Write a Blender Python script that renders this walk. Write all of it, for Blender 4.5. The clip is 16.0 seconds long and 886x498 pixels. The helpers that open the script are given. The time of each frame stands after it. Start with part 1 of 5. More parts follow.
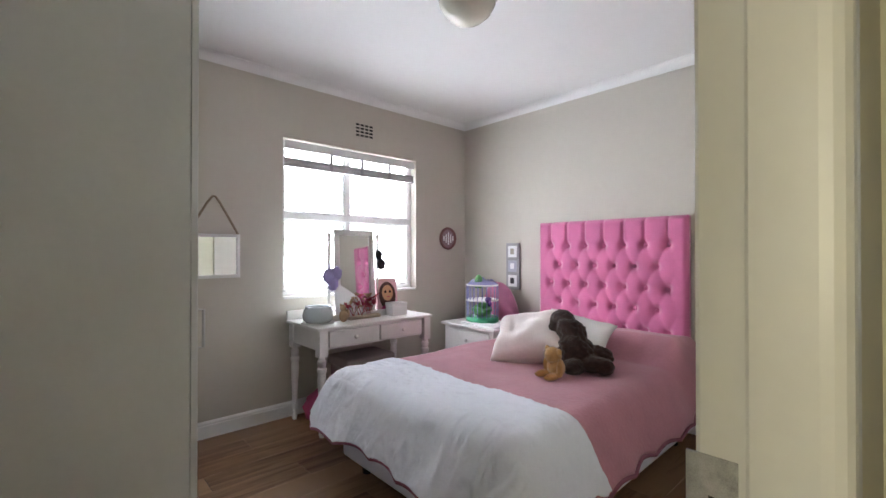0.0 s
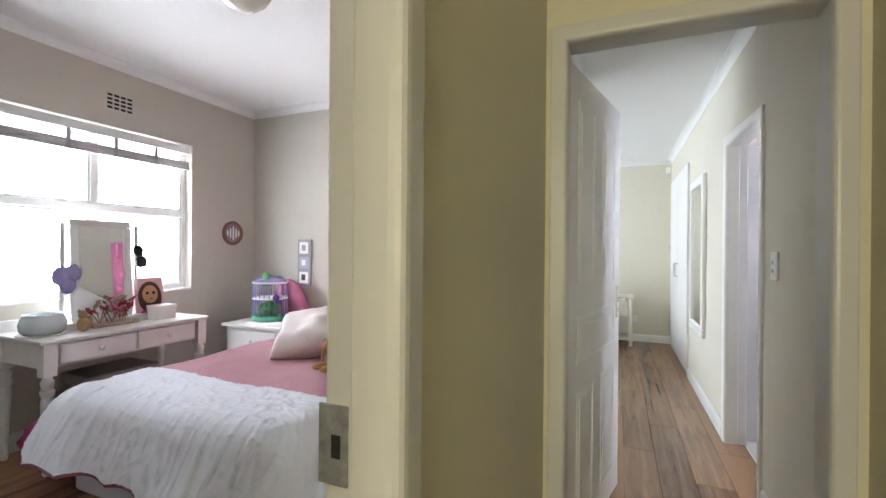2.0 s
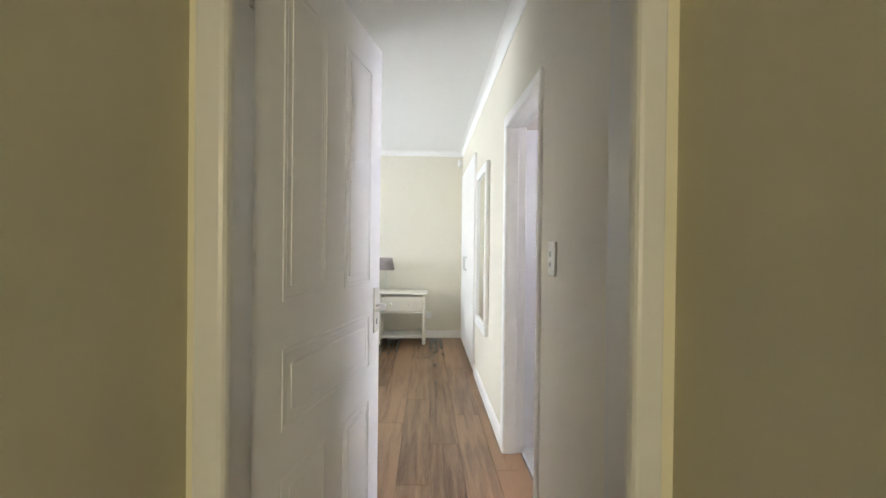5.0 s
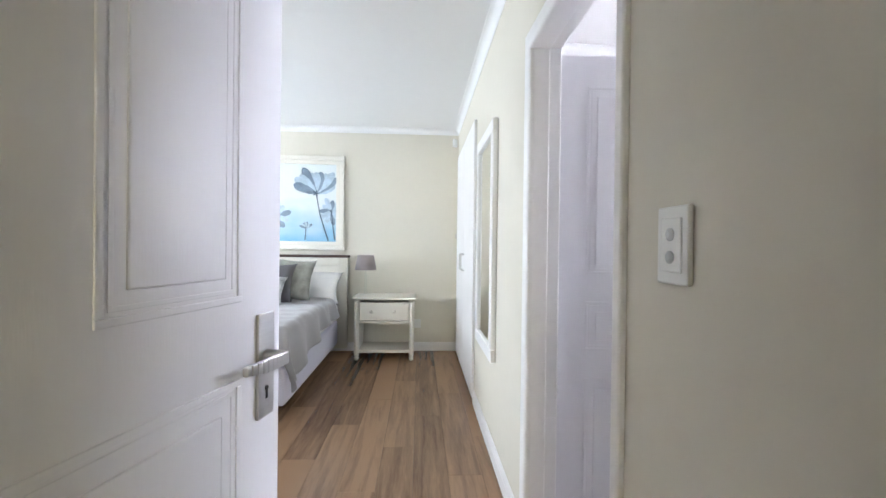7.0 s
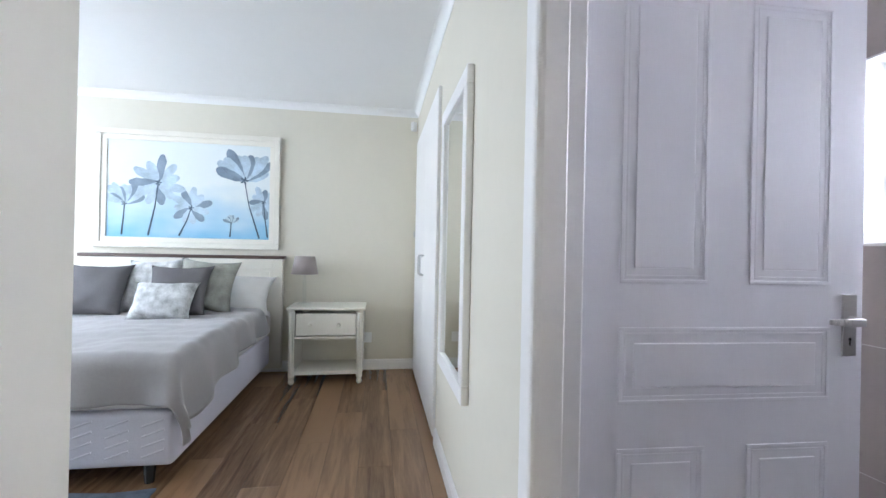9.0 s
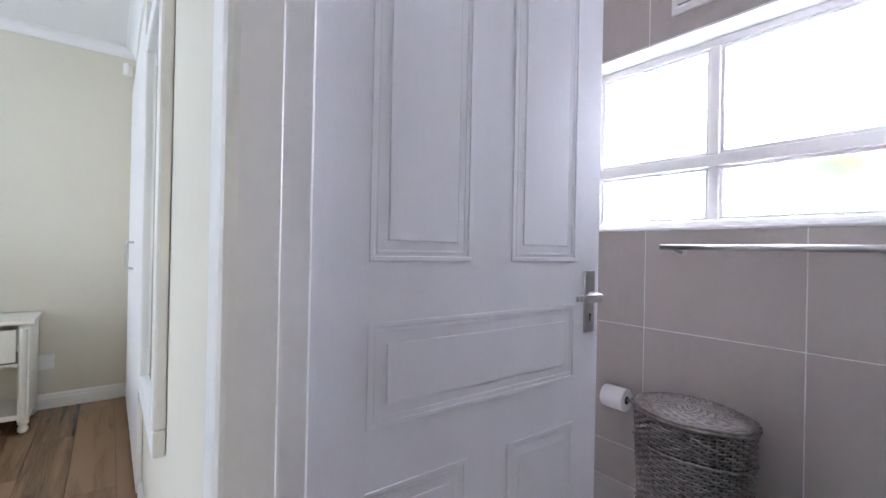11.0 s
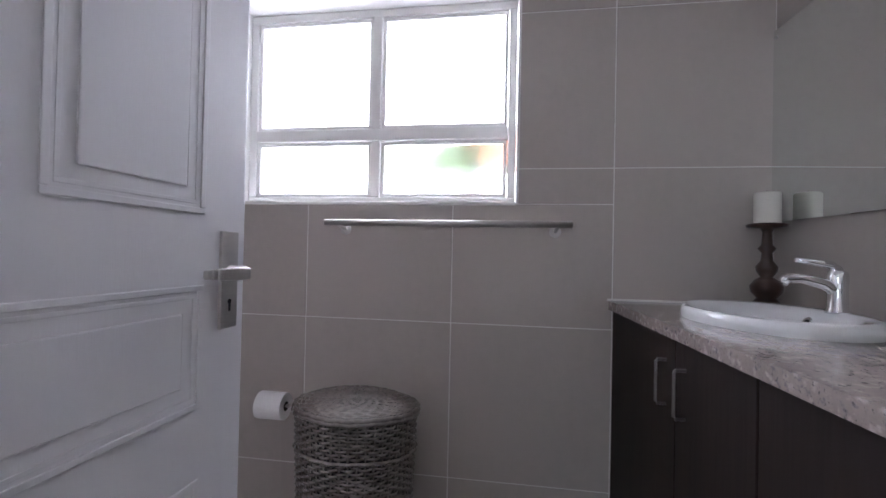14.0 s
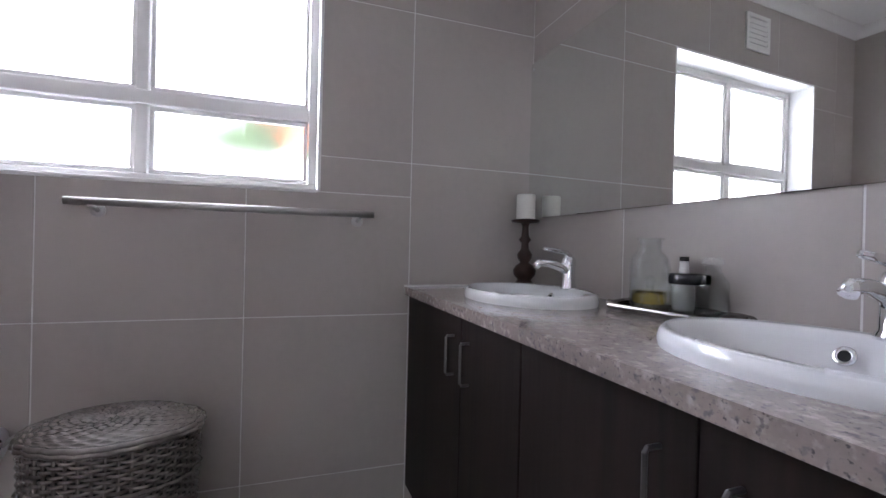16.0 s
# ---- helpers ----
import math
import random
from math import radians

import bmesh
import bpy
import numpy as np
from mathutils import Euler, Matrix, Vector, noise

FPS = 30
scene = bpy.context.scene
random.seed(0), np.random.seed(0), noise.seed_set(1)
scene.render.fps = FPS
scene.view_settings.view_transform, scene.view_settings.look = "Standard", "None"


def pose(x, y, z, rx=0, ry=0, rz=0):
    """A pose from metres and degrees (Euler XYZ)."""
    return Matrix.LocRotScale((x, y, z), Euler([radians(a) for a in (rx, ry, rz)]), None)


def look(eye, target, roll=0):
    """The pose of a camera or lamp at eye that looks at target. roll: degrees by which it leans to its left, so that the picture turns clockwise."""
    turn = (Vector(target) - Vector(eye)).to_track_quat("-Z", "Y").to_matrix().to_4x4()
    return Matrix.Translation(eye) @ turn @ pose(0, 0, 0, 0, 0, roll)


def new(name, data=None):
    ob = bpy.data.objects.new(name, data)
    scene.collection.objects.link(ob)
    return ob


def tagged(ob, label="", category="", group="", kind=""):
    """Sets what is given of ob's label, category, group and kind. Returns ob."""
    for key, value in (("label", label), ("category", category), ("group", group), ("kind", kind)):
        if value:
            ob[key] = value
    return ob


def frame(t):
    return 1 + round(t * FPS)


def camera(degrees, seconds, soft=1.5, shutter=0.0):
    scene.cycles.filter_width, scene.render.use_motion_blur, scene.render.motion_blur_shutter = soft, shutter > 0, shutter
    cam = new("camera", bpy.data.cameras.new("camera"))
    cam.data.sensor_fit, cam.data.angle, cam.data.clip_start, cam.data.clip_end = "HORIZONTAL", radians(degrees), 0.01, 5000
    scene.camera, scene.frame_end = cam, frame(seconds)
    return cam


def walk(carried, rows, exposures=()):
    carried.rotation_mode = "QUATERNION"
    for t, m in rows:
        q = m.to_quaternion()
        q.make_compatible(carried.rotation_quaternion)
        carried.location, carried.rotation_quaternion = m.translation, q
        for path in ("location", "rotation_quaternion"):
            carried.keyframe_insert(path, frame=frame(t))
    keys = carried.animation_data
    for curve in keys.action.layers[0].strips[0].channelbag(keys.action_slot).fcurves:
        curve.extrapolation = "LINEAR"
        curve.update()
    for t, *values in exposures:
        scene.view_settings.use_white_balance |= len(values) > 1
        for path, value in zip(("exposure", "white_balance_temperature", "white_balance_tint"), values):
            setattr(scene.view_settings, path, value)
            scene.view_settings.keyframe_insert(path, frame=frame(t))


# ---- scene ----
cam = camera(92.3, 16.0)
PATH = [
    (0, (-0.428, -1.623, 1.285), (-1.899, -0.269, 1.298), 0.0),
    (0.5, (-0.365, -1.641, 1.289), (-1.705, -0.156, 1.297), 0.2),
    (1, (-0.332, -1.649, 1.277), (-1.497, -0.024, 1.29), 0.3),
    (1.5, (-0.272, -1.625, 1.288), (-1.254, 0.117, 1.293), 0.4),
    (2, (-0.22, -1.607, 1.289), (-0.979, 0.243, 1.289), 0.5),
    (2.5, (-0.17, -1.58, 1.292), (-0.706, 0.347, 1.293), 0.6),
    (3, (-0.126, -1.53, 1.29), (-0.445, 0.445, 1.291), 0.4),
    (3.5, (-0.091, -1.417, 1.29), (-0.217, 0.579, 1.281), 0.6),
    (4, (-0.064, -1.254, 1.287), (-0.054, 0.746, 1.274), 0.6),
    (6.5, (0.017, -0.082, 1.224), (0.117, 1.915, 1.21), 0.7),
    (7, (0.033, 0.129, 1.216), (0.14, 2.126, 1.202), 0.7),
    (7.5, (0.036, 0.375, 1.224), (0.148, 2.372, 1.212), 0.6),
    (8, (0.034, 0.557, 1.211), (0.146, 2.554, 1.209), 0.9),
    (10.3, (0.258, 1.06, 1.161), (1.147, 2.851, 1.167), 1.1),
    (10.5, (0.283, 1.088, 1.156), (1.278, 2.823, 1.16), 1.2),
    (11, (0.334, 1.138, 1.134), (1.568, 2.712, 1.138), 1.2),
    (11.5, (0.413, 1.213, 1.108), (1.858, 2.595, 1.118), 1.3),
    (12, (0.491, 1.27, 1.094), (2.113, 2.44, 1.106), 1.2),
    (12.5, (0.572, 1.292, 1.079), (2.334, 2.237, 1.093), 1.1),
    (13, (0.637, 1.298, 1.075), (2.497, 2.032, 1.091), 1.1),
    (13.5, (0.671, 1.31, 1.061), (2.6, 1.841, 1.08), 1.2),
    (14, (0.695, 1.331, 1.054), (2.674, 1.625, 1.076), 1.2),
    (14.5, (0.71, 1.348, 1.045), (2.709, 1.393, 1.066), 1.3),
    (15, (0.706, 1.356, 1.036), (2.694, 1.137, 1.062), 1.2),
    (15.5, (0.703, 1.358, 1.05), (2.653, 0.915, 1.048), 1.4),
    (16, (0.69, 1.35, 1.051), (2.588, 0.719, 1.046), 1.4),
]
walk(cam, [(t, look(eye, target, roll)) for t, eye, target, roll in PATH], ((0, .2, 6250, 10), (1.0, .3, 6250, 10), (2.0, .42, 6300, 10), (3.0, .58, 6450, 10), (3.5, .58, 6600, 10), (4.0, .5, 6700, 10), (6.5, .58, 6350, 11), (7.0, .45, 6200, 12), (8.0, .18, 6000, 12), (10.3, .12, 6000, 13), (11.0, .12, 6000, 14), (13.0, -.40, 6100, 14), (14.5, -.5, 6200, 13), (16.0, -.46, 6200, 13)))

# ---------- world, sun, daylight, hall fill ---
world = bpy.data.worlds.new("world")
scene.world = world
world.use_nodes = True
wn = world.node_tree.nodes
sky = wn.new("ShaderNodeTexSky")
sky.sky_type = 'NISHITA'
sky.sun_disc = False
sky.sun_elevation, sky.sun_rotation = radians(62), radians(20)
wn["Background"].inputs["Strength"].default_value = 0.12
world.node_tree.links.new(sky.outputs[0], wn["Background"].inputs["Color"])
sun = new("sun", bpy.data.lights.new("sun", 'SUN'))
sun.data.energy, sun.data.angle, sun.data.color = 3.0, radians(0.5), (1.0, .95, .87)
sun.matrix_world = look((0, 0, 20), (-3.2, -8.8, 20 - 17.6))


def area_lamp(name, centre, target, w, h, watts, color=(.93, .96, 1.0)):
    """Daylight at one window's opening, and the fill added at the hall's end."""
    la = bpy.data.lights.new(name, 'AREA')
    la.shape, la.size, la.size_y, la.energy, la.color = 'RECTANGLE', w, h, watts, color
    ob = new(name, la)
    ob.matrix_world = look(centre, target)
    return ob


LIGHT_BED1, LIGHT_BED2, LIGHT_BATH, FILL_HALL = 64, 88, 330, 54
area_lamp("window_light_bedroom", (-3.90, .37, 1.55), (0, .37, 1.2), 1.3, 1.2, LIGHT_BED1, (.87, .92, 1.0))
area_lamp("window_light_main", (-3.93, 3.4, 1.5), (0, 3.4, 1.1), 2.2, 1.5, LIGHT_BED2, (.76, .87, 1.0))
area_lamp("window_light_bath", (3.5, 1.9, 2.0), (0, 1.75, 1.2), 2.4, 1.8, LIGHT_BATH, (.82, .84, 1.0))
# unseen fill lamp, added at the hall's end to brighten it
area_lamp("window_light_hall", (0, -5.24, 1.6), (0, 0, 1.4), .68, 1.16, FILL_HALL, (1.0, .92, .66))

# ---------- materials ----------


def mat(name, color, rough=.6, metal=0.0, vary=.06, scale=6.0, bump=.0, bump_scale=120.0, spec=.5, coat=0.0,
        sheen=0.0, stretch=(1, 1, 1), per_object=0.0, dirt=.0):
    """A painted or plain surface with variation at two scales and fine relief."""
    m = bpy.data.materials.new(name)
    m.use_nodes = True
    nt = m.node_tree
    b = nt.nodes["Principled BSDF"]
    b.inputs["Roughness"].default_value, b.inputs["Metallic"].default_value = rough, metal
    b.inputs["Specular IOR Level"].default_value = spec
    b.inputs["Coat Weight"].default_value, b.inputs["Sheen Weight"].default_value = coat, sheen
    tc, mp = nt.nodes.new("ShaderNodeTexCoord"), nt.nodes.new("ShaderNodeMapping")
    mp.inputs["Scale"].default_value = stretch
    nt.links.new(tc.outputs["Object"], mp.inputs["Vector"])
    n1, n2 = nt.nodes.new("ShaderNodeTexNoise"), nt.nodes.new("ShaderNodeTexNoise")
    n1.inputs["Scale"].default_value, n1.inputs["Detail"].default_value = scale, 4
    n2.inputs["Scale"].default_value, n2.inputs["Detail"].default_value = scale * 14, 3
    for n in (n1, n2):
        nt.links.new(mp.outputs[0], n.inputs["Vector"])
    add = nt.nodes.new("ShaderNodeMath")
    add.operation = 'MULTIPLY_ADD'
    nt.links.new(n2.outputs[0], add.inputs[0])
    add.inputs[1].default_value = .5
    nt.links.new(n1.outputs[0], add.inputs[2])
    last = add.outputs[0]
    if per_object:
        oi, ma = nt.nodes.new("ShaderNodeObjectInfo"), nt.nodes.new("ShaderNodeMath")
        ma.operation = 'MULTIPLY_ADD'
        nt.links.new(oi.outputs["Random"], ma.inputs[0])
        ma.inputs[1].default_value = per_object
        nt.links.new(last, ma.inputs[2])
        last = ma.outputs[0]
    ramp = nt.nodes.new("ShaderNodeValToRGB")
    lo, hi = .45, 1.05 + per_object
    ramp.color_ramp.elements[0].position, ramp.color_ramp.elements[1].position = max(0, lo - .1), min(1, hi)
    ramp.color_ramp.elements[0].color = [c * (1 - vary) for c in color] + [1]
    ramp.color_ramp.elements[1].color = [min(1, c * (1 + vary)) for c in color] + [1]
    nt.links.new(last, ramp.inputs[0])
    nt.links.new(ramp.outputs[0], b.inputs["Base Color"])
    if bump:
        n3, bp = nt.nodes.new("ShaderNodeTexNoise"), nt.nodes.new("ShaderNodeBump")
        n3.inputs["Scale"].default_value, n3.inputs["Detail"].default_value = bump_scale, 3
        bp.inputs["Strength"].default_value, bp.inputs["Distance"].default_value = bump, .004
        nt.links.new(mp.outputs[0], n3.inputs["Vector"])
        nt.links.new(n3.outputs[0], bp.inputs["Height"])
        nt.links.new(bp.outputs[0], b.inputs["Normal"])
    return m


def wood(name, dark, light, rough=.4, scale=2.2, along='y', per_object=.5, contrast=1.0):
    """Planed boards: long grain, knots and a tone of its own for each piece."""
    m = bpy.data.materials.new(name)
    m.use_nodes = True
    nt = m.node_tree
    b = nt.nodes["Principled BSDF"]
    b.inputs["Roughness"].default_value = rough
    tc, mp = nt.nodes.new("ShaderNodeTexCoord"), nt.nodes.new("ShaderNodeMapping")
    mp.inputs["Scale"].default_value = {'x': (1, 14, 14), 'y': (14, 1, 14), 'z': (14, 14, 1)}[along]
    oi = nt.nodes.new("ShaderNodeObjectInfo")
    cx = nt.nodes.new("ShaderNodeCombineXYZ")
    mu = nt.nodes.new("ShaderNodeMath")
    mu.operation = 'MULTIPLY'
    mu.inputs[1].default_value = 37
    nt.links.new(oi.outputs["Random"], mu.inputs[0])
    for i in range(3):
        nt.links.new(mu.outputs[0], cx.inputs[i])
    nt.links.new(tc.outputs["Object"], mp.inputs["Vector"])
    nt.links.new(cx.outputs[0], mp.inputs["Location"])
    n1, n2 = nt.nodes.new("ShaderNodeTexNoise"), nt.nodes.new("ShaderNodeTexNoise")
    n1.inputs["Scale"].default_value, n1.inputs["Detail"].default_value, n1.inputs["Distortion"].default_value = scale, 6, .7
    n2.inputs["Scale"].default_value, n2.inputs["Detail"].default_value = scale * 7, 4
    for n in (n1, n2):
        nt.links.new(mp.outputs[0], n.inputs["Vector"])
    a = nt.nodes.new("ShaderNodeMath")
    a.operation = 'MULTIPLY_ADD'
    nt.links.new(n2.outputs[0], a.inputs[0])
    a.inputs[1].default_value = .35
    nt.links.new(n1.outputs[0], a.inputs[2])
    p = nt.nodes.new("ShaderNodeMath")
    p.operation = 'MULTIPLY_ADD'
    nt.links.new(oi.outputs["Random"], p.inputs[0])
    p.inputs[1].default_value = per_object
    nt.links.new(a.outputs[0], p.inputs[2])
    r = nt.nodes.new("ShaderNodeValToRGB")
    r.color_ramp.elements[0].position, r.color_ramp.elements[1].position = .42, min(1, .9 + per_object * .6)
    r.color_ramp.elements[0].color, r.color_ramp.elements[1].color = (*dark, 1), (*light, 1)
    nt.links.new(p.outputs[0], r.inputs[0])
    nt.links.new(r.outputs[0], b.inputs["Base Color"])
    bp = nt.nodes.new("ShaderNodeBump")
    bp.inputs["Strength"].default_value, bp.inputs["Distance"].default_value = .15, .002
    nt.links.new(n2.outputs[0], bp.inputs["Height"])
    nt.links.new(bp.outputs[0], b.inputs["Normal"])
    return m


def glass(name, color=(1, 1, 1), rough=0.0, ior=1.45):
    m = bpy.data.materials.new(name)
    m.use_nodes = True
    b = m.node_tree.nodes["Principled BSDF"]
    b.inputs["Base Color"].default_value = (*color, 1)
    b.inputs["Transmission Weight"].default_value, b.inputs["Roughness"].default_value, b.inputs["IOR"].default_value = 1, rough, ior
    return m


def thin_glass(name, tint):
    """Thin clear glass: lets light straight through, with gloss that grows toward the rim."""
    m = bpy.data.materials.new(name)
    m.use_nodes = True
    nt = m.node_tree
    tr, gl, fr, mx = (nt.nodes.new(k) for k in ("ShaderNodeBsdfTransparent", "ShaderNodeBsdfGlossy", "ShaderNodeLayerWeight", "ShaderNodeMixShader"))
    tr.inputs["Color"].default_value = (*tint, 1)
    gl.inputs["Roughness"].default_value = .03
    fr.inputs["Blend"].default_value = .25
    pw = nt.nodes.new("ShaderNodeMath")
    pw.operation = 'MULTIPLY'
    pw.inputs[1].default_value = .55
    nt.links.new(fr.outputs["Facing"], pw.inputs[0])
    nt.links.new(pw.outputs[0], mx.inputs[0])
    nt.links.new(tr.outputs[0], mx.inputs[1])
    nt.links.new(gl.outputs[0], mx.inputs[2])
    nt.links.new(mx.outputs[0], nt.nodes["Material Output"].inputs["Surface"])
    return m


def granite(name):
    """Polished granite: pale ground with grey, brown and dark flecks."""
    m = mat(name, (.25, .21, .19), .12, vary=.2, scale=9)
    nt = m.node_tree
    b = nt.nodes["Principled BSDF"]
    src = b.inputs["Base Color"].links[0].from_socket
    tc = nt.nodes["Texture Coordinate"]
    for sc, lo, hi, col in ((60, .48, .66, (.42, .37, .34)), (95, .54, .62, (.17, .15, .155)), (190, .58, .66, (.10, .09, .09))):
        n, r, mx = nt.nodes.new("ShaderNodeTexNoise"), nt.nodes.new("ShaderNodeValToRGB"), nt.nodes.new("ShaderNodeMix")
        n.inputs["Scale"].default_value, n.inputs["Detail"].default_value = sc, 3
        nt.links.new(tc.outputs["Object"], n.inputs["Vector"])
        r.color_ramp.elements[0].position, r.color_ramp.elements[1].position = lo + .04, hi + .06
        nt.links.new(n.outputs[0], r.inputs[0])
        mx.data_type = 'RGBA'
        nt.links.new(r.outputs[0], mx.inputs[0])
        nt.links.new(src, mx.inputs[6])
        mx.inputs[7].default_value = (*col, 1)
        src = mx.outputs[2]
    nt.links.new(src, b.inputs["Base Color"])
    return m


def glow(name, color, strength):
    m = bpy.data.materials.new(name)
    m.use_nodes = True
    b = m.node_tree.nodes["Principled BSDF"]
    b.inputs["Base Color"].default_value = (*color, 1)
    b.inputs["Emission Color"].default_value, b.inputs["Emission Strength"].default_value = (*color, 1), strength
    return m


M_WALL1 = mat("greige_paint", (.56, .52, .455), .8, vary=.03, scale=1.3, bump=.05, bump_scale=160)
M_WALL2 = mat("cream_paint", (.68, .645, .55), .75, vary=.025, scale=1.2, bump=.05, bump_scale=160)
M_HALL = mat("olive_cream_paint", (.66, .62, .475), .75, vary=.03, scale=1.2, bump=.05, bump_scale=160)
M_CEIL = mat("ceiling_white", (.82, .82, .81), .9, vary=.015, scale=1.0, bump=.05)
M_TRIM = mat("white_enamel", (.80, .79, .78), .35, vary=.03, scale=3, bump=.04, bump_scale=60)
M_FRAME = mat("cream_enamel", (.60, .59, .57), .35, vary=.04, scale=3, bump=.05, bump_scale=50)
M_DOOR = mat("door_white", (.76, .755, .78), .38, vary=.02, scale=2, bump=.06, bump_scale=60, stretch=(6, 6, .6))
M_FLOOR = wood("oak_laminate", (.075, .037, .020), (.29, .17, .093), .25, 1.5, 'y', .55)
M_GAP = mat("plank_gap", (.09, .055, .035), .8)
M_TILE = mat("taupe_tile", (.43, .392, .362), .33, vary=.07, scale=2.2, bump=.03, bump_scale=30, per_object=.25)
M_GROUT = mat("white_grout", (.72, .71, .70), .85, vary=.08, scale=20)
M_FTILE = mat("pale_floor_tile", (.55, .53, .50), .35, vary=.05, scale=3, per_object=.2)
M_STEEL = mat("satin_steel", (.55, .54, .53), .33, 1.0, vary=.06, scale=20, stretch=(1, 1, 8))
M_DSTEEL = mat("dark_satin_steel", (.12, .115, .115), .35, 1.0, vary=.08, scale=20)
M_CHROME = mat("chrome", (.85, .86, .88), .06, 1.0, vary=.02)
M_RUST = mat("worn_zinc", (.36, .36, .36), .5, .8, vary=.4, scale=60)
M_GLASS = glass("window_glass")
M_FROST = glass("frosted_glass", (1, 1, 1), .30)
M_CLEAR = thin_glass("clear_bottle_glass", (.97, .985, .985))
M_MIRROR = mat("mirror_silver", (.86, .88, .86), .015, 1.0, vary=.0)
M_WHITEP = mat("white_plastic", (.82, .82, .80), .35, vary=.02)
M_DARK = mat("dark_hole", (.015, .015, .015), .8)
M_BLACK = mat("black_lacquer", (.02, .02, .022), .25)
M_SKYB = glow("bright_sky", (.97, .985, 1.0), 5.0)
M_SKYG = glow("glaring_sky", (.95, .975, 1.0), 14.0)
M_PINKV = mat("pink_velvet", (.64, .155, .33), .75, vary=.08, scale=8, bump=.2, bump_scale=260, sheen=.6)
M_PINKQ = mat("dusty_pink_quilt", (.43, .185, .23), .9, vary=.12, scale=7, bump=.8, bump_scale=55, sheen=.2)
M_WHITEQ = mat("white_quilt", (.72, .73, .80), .9, vary=.04, scale=6, bump=1.0, bump_scale=24)
M_BIND = mat("plum_binding", (.22, .07, .11), .85, vary=.1)
M_BASE = mat("lilac_white_fabric", (.66, .65, .73), .85, vary=.04, bump=.2)
M_SATIN = mat("blush_satin", (.80, .70, .68), .5, vary=.05, scale=20, bump=.5, bump_scale=45, sheen=.3)
M_LINEN = mat("white_cotton", (.78, .77, .75), .9, vary=.05, scale=12, bump=.3)
M_BEAR = mat("dark_brown_plush", (.032, .013, .009), .95, vary=.5, scale=30, bump=1.0, bump_scale=150, sheen=.15)
M_TAN = mat("golden_plush", (.42, .23, .08), .95, vary=.3, scale=30, bump=1.0, bump_scale=150, sheen=.3)
M_DESK = mat("warm_white_lacquer", (.72, .70, .68), .42, vary=.05, scale=7, bump=.05)
M_KNOB = mat("white_china", (.8, .78, .74), .25)
M_ROPE = mat("jute_rope", (.27, .21, .15), .9, vary=.3, scale=60, bump=.8)
M_GREEN = mat("green_plastic", (.06, .33, .17), .35)
M_LIME = mat("lime_plastic", (.15, .42, .14), .35)
M_AQUA = mat("milky_bowl_plastic", (.58, .64, .66), .12, vary=.06, scale=5)
M_CREAMGL = mat("opal_glass", (.66, .64, .54), .2, vary=.06, scale=6)
M_GREYD = mat("silver_grey_duvet", (.34, .325, .33), .7, vary=.08, scale=4, bump=.25, bump_scale=60, sheen=.3)
M_GREYC = mat("charcoal_cushion", (.13, .125, .13), .85, vary=.12, bump=.3)
M_FLOWERC = mat("grey_white_print", (.46, .47, .47), .85, vary=.75, scale=14, bump=.2)
M_CREAMF = mat("cream_wood_paint", (.76, .73, .65), .4, vary=.04, scale=6)
M_BROWN = mat("dark_walnut_trim", (.07, .04, .03), .4, vary=.2, scale=12)
M_TAUPE = mat("taupe_lampshade", (.30, .26, .25), .85, vary=.08, bump=.3, bump_scale=200)
M_CAB = wood("dark_woodgrain_foil", (.006, .0035, .003), (.022, .0125, .0105), .6, .9, 'z', .1)
M_CAB.node_tree.nodes["Principled BSDF"].inputs["Specular IOR Level"].default_value = .22
M_GRAN = granite("speckled_granite")
M_CERAMIC = mat("white_ceramic", (.83, .83, .84), .08, vary=.01, coat=.5)
M_WICK = mat("grey_wicker", (.14, .12, .108), .14, vary=.4, scale=40, bump=.15, spec=1.0, coat=1.0)
M_WICKSHADE = mat("weave_shade", (.03, .026, .025), .8)
M_PAPER = mat("tissue_paper", (.84, .83, .84), .95, vary=.02, bump=.2)
M_CANDLE = mat("ivory_wax", (.78, .76, .70), .5, vary=.03)
# silver with the dark surroundings it reflects put into its colour
M_DARKSILVER = mat("dark_reflection_silver", (.20, .19, .18), .22, 1.0, vary=.35, scale=50)
M_DKWOOD = mat("dark_turned_wood", (.045, .022, .016), .3, vary=.3, scale=20)
M_GREENERY = mat("shrub_leaf", (.07, .13, .035), .6, vary=.4, scale=20)
M_CLAY = mat("terracotta_bloom", (.5, .16, .06), .7, vary=.2)
M_RUG = mat("blue_grey_rug", (.10, .12, .16), .95, vary=.5, scale=16, bump=1.0)

# ---------- mesh helpers ----------


def link_mesh(name, bm, material, smooth=False):
    me = bpy.data.meshes.new(name)
    bmesh.ops.recalc_face_normals(bm, faces=bm.faces)
    bm.to_mesh(me)
    bm.free()
    for mm in (material if isinstance(material, (list, tuple)) else [material]):
        me.materials.append(mm)
    if smooth:
        for p in me.polygons:
            p.use_smooth = True
    return me


def part(name, bm, material, parent=None, label="", smooth=False):
    """One mesh object under a thing or under a part."""
    ob = new(name, link_mesh(name, bm, material, smooth))
    if parent is not None:
        ob.parent = parent
    return tagged(ob, label)


def thing(name, label, category, at=(0, 0, 0), turn=0.0, group="", kind=""):
    ob = new(name)
    ob.empty_display_size = .05
    ob.matrix_world = pose(*at, 0, 0, turn)
    return tagged(ob, label, category, group, kind)


def structure(name, bm, material, label, category="", smooth=False):
    return tagged(part(name, bm, material, None, "", smooth), label, category or name.split("_")[0], "", "structure")


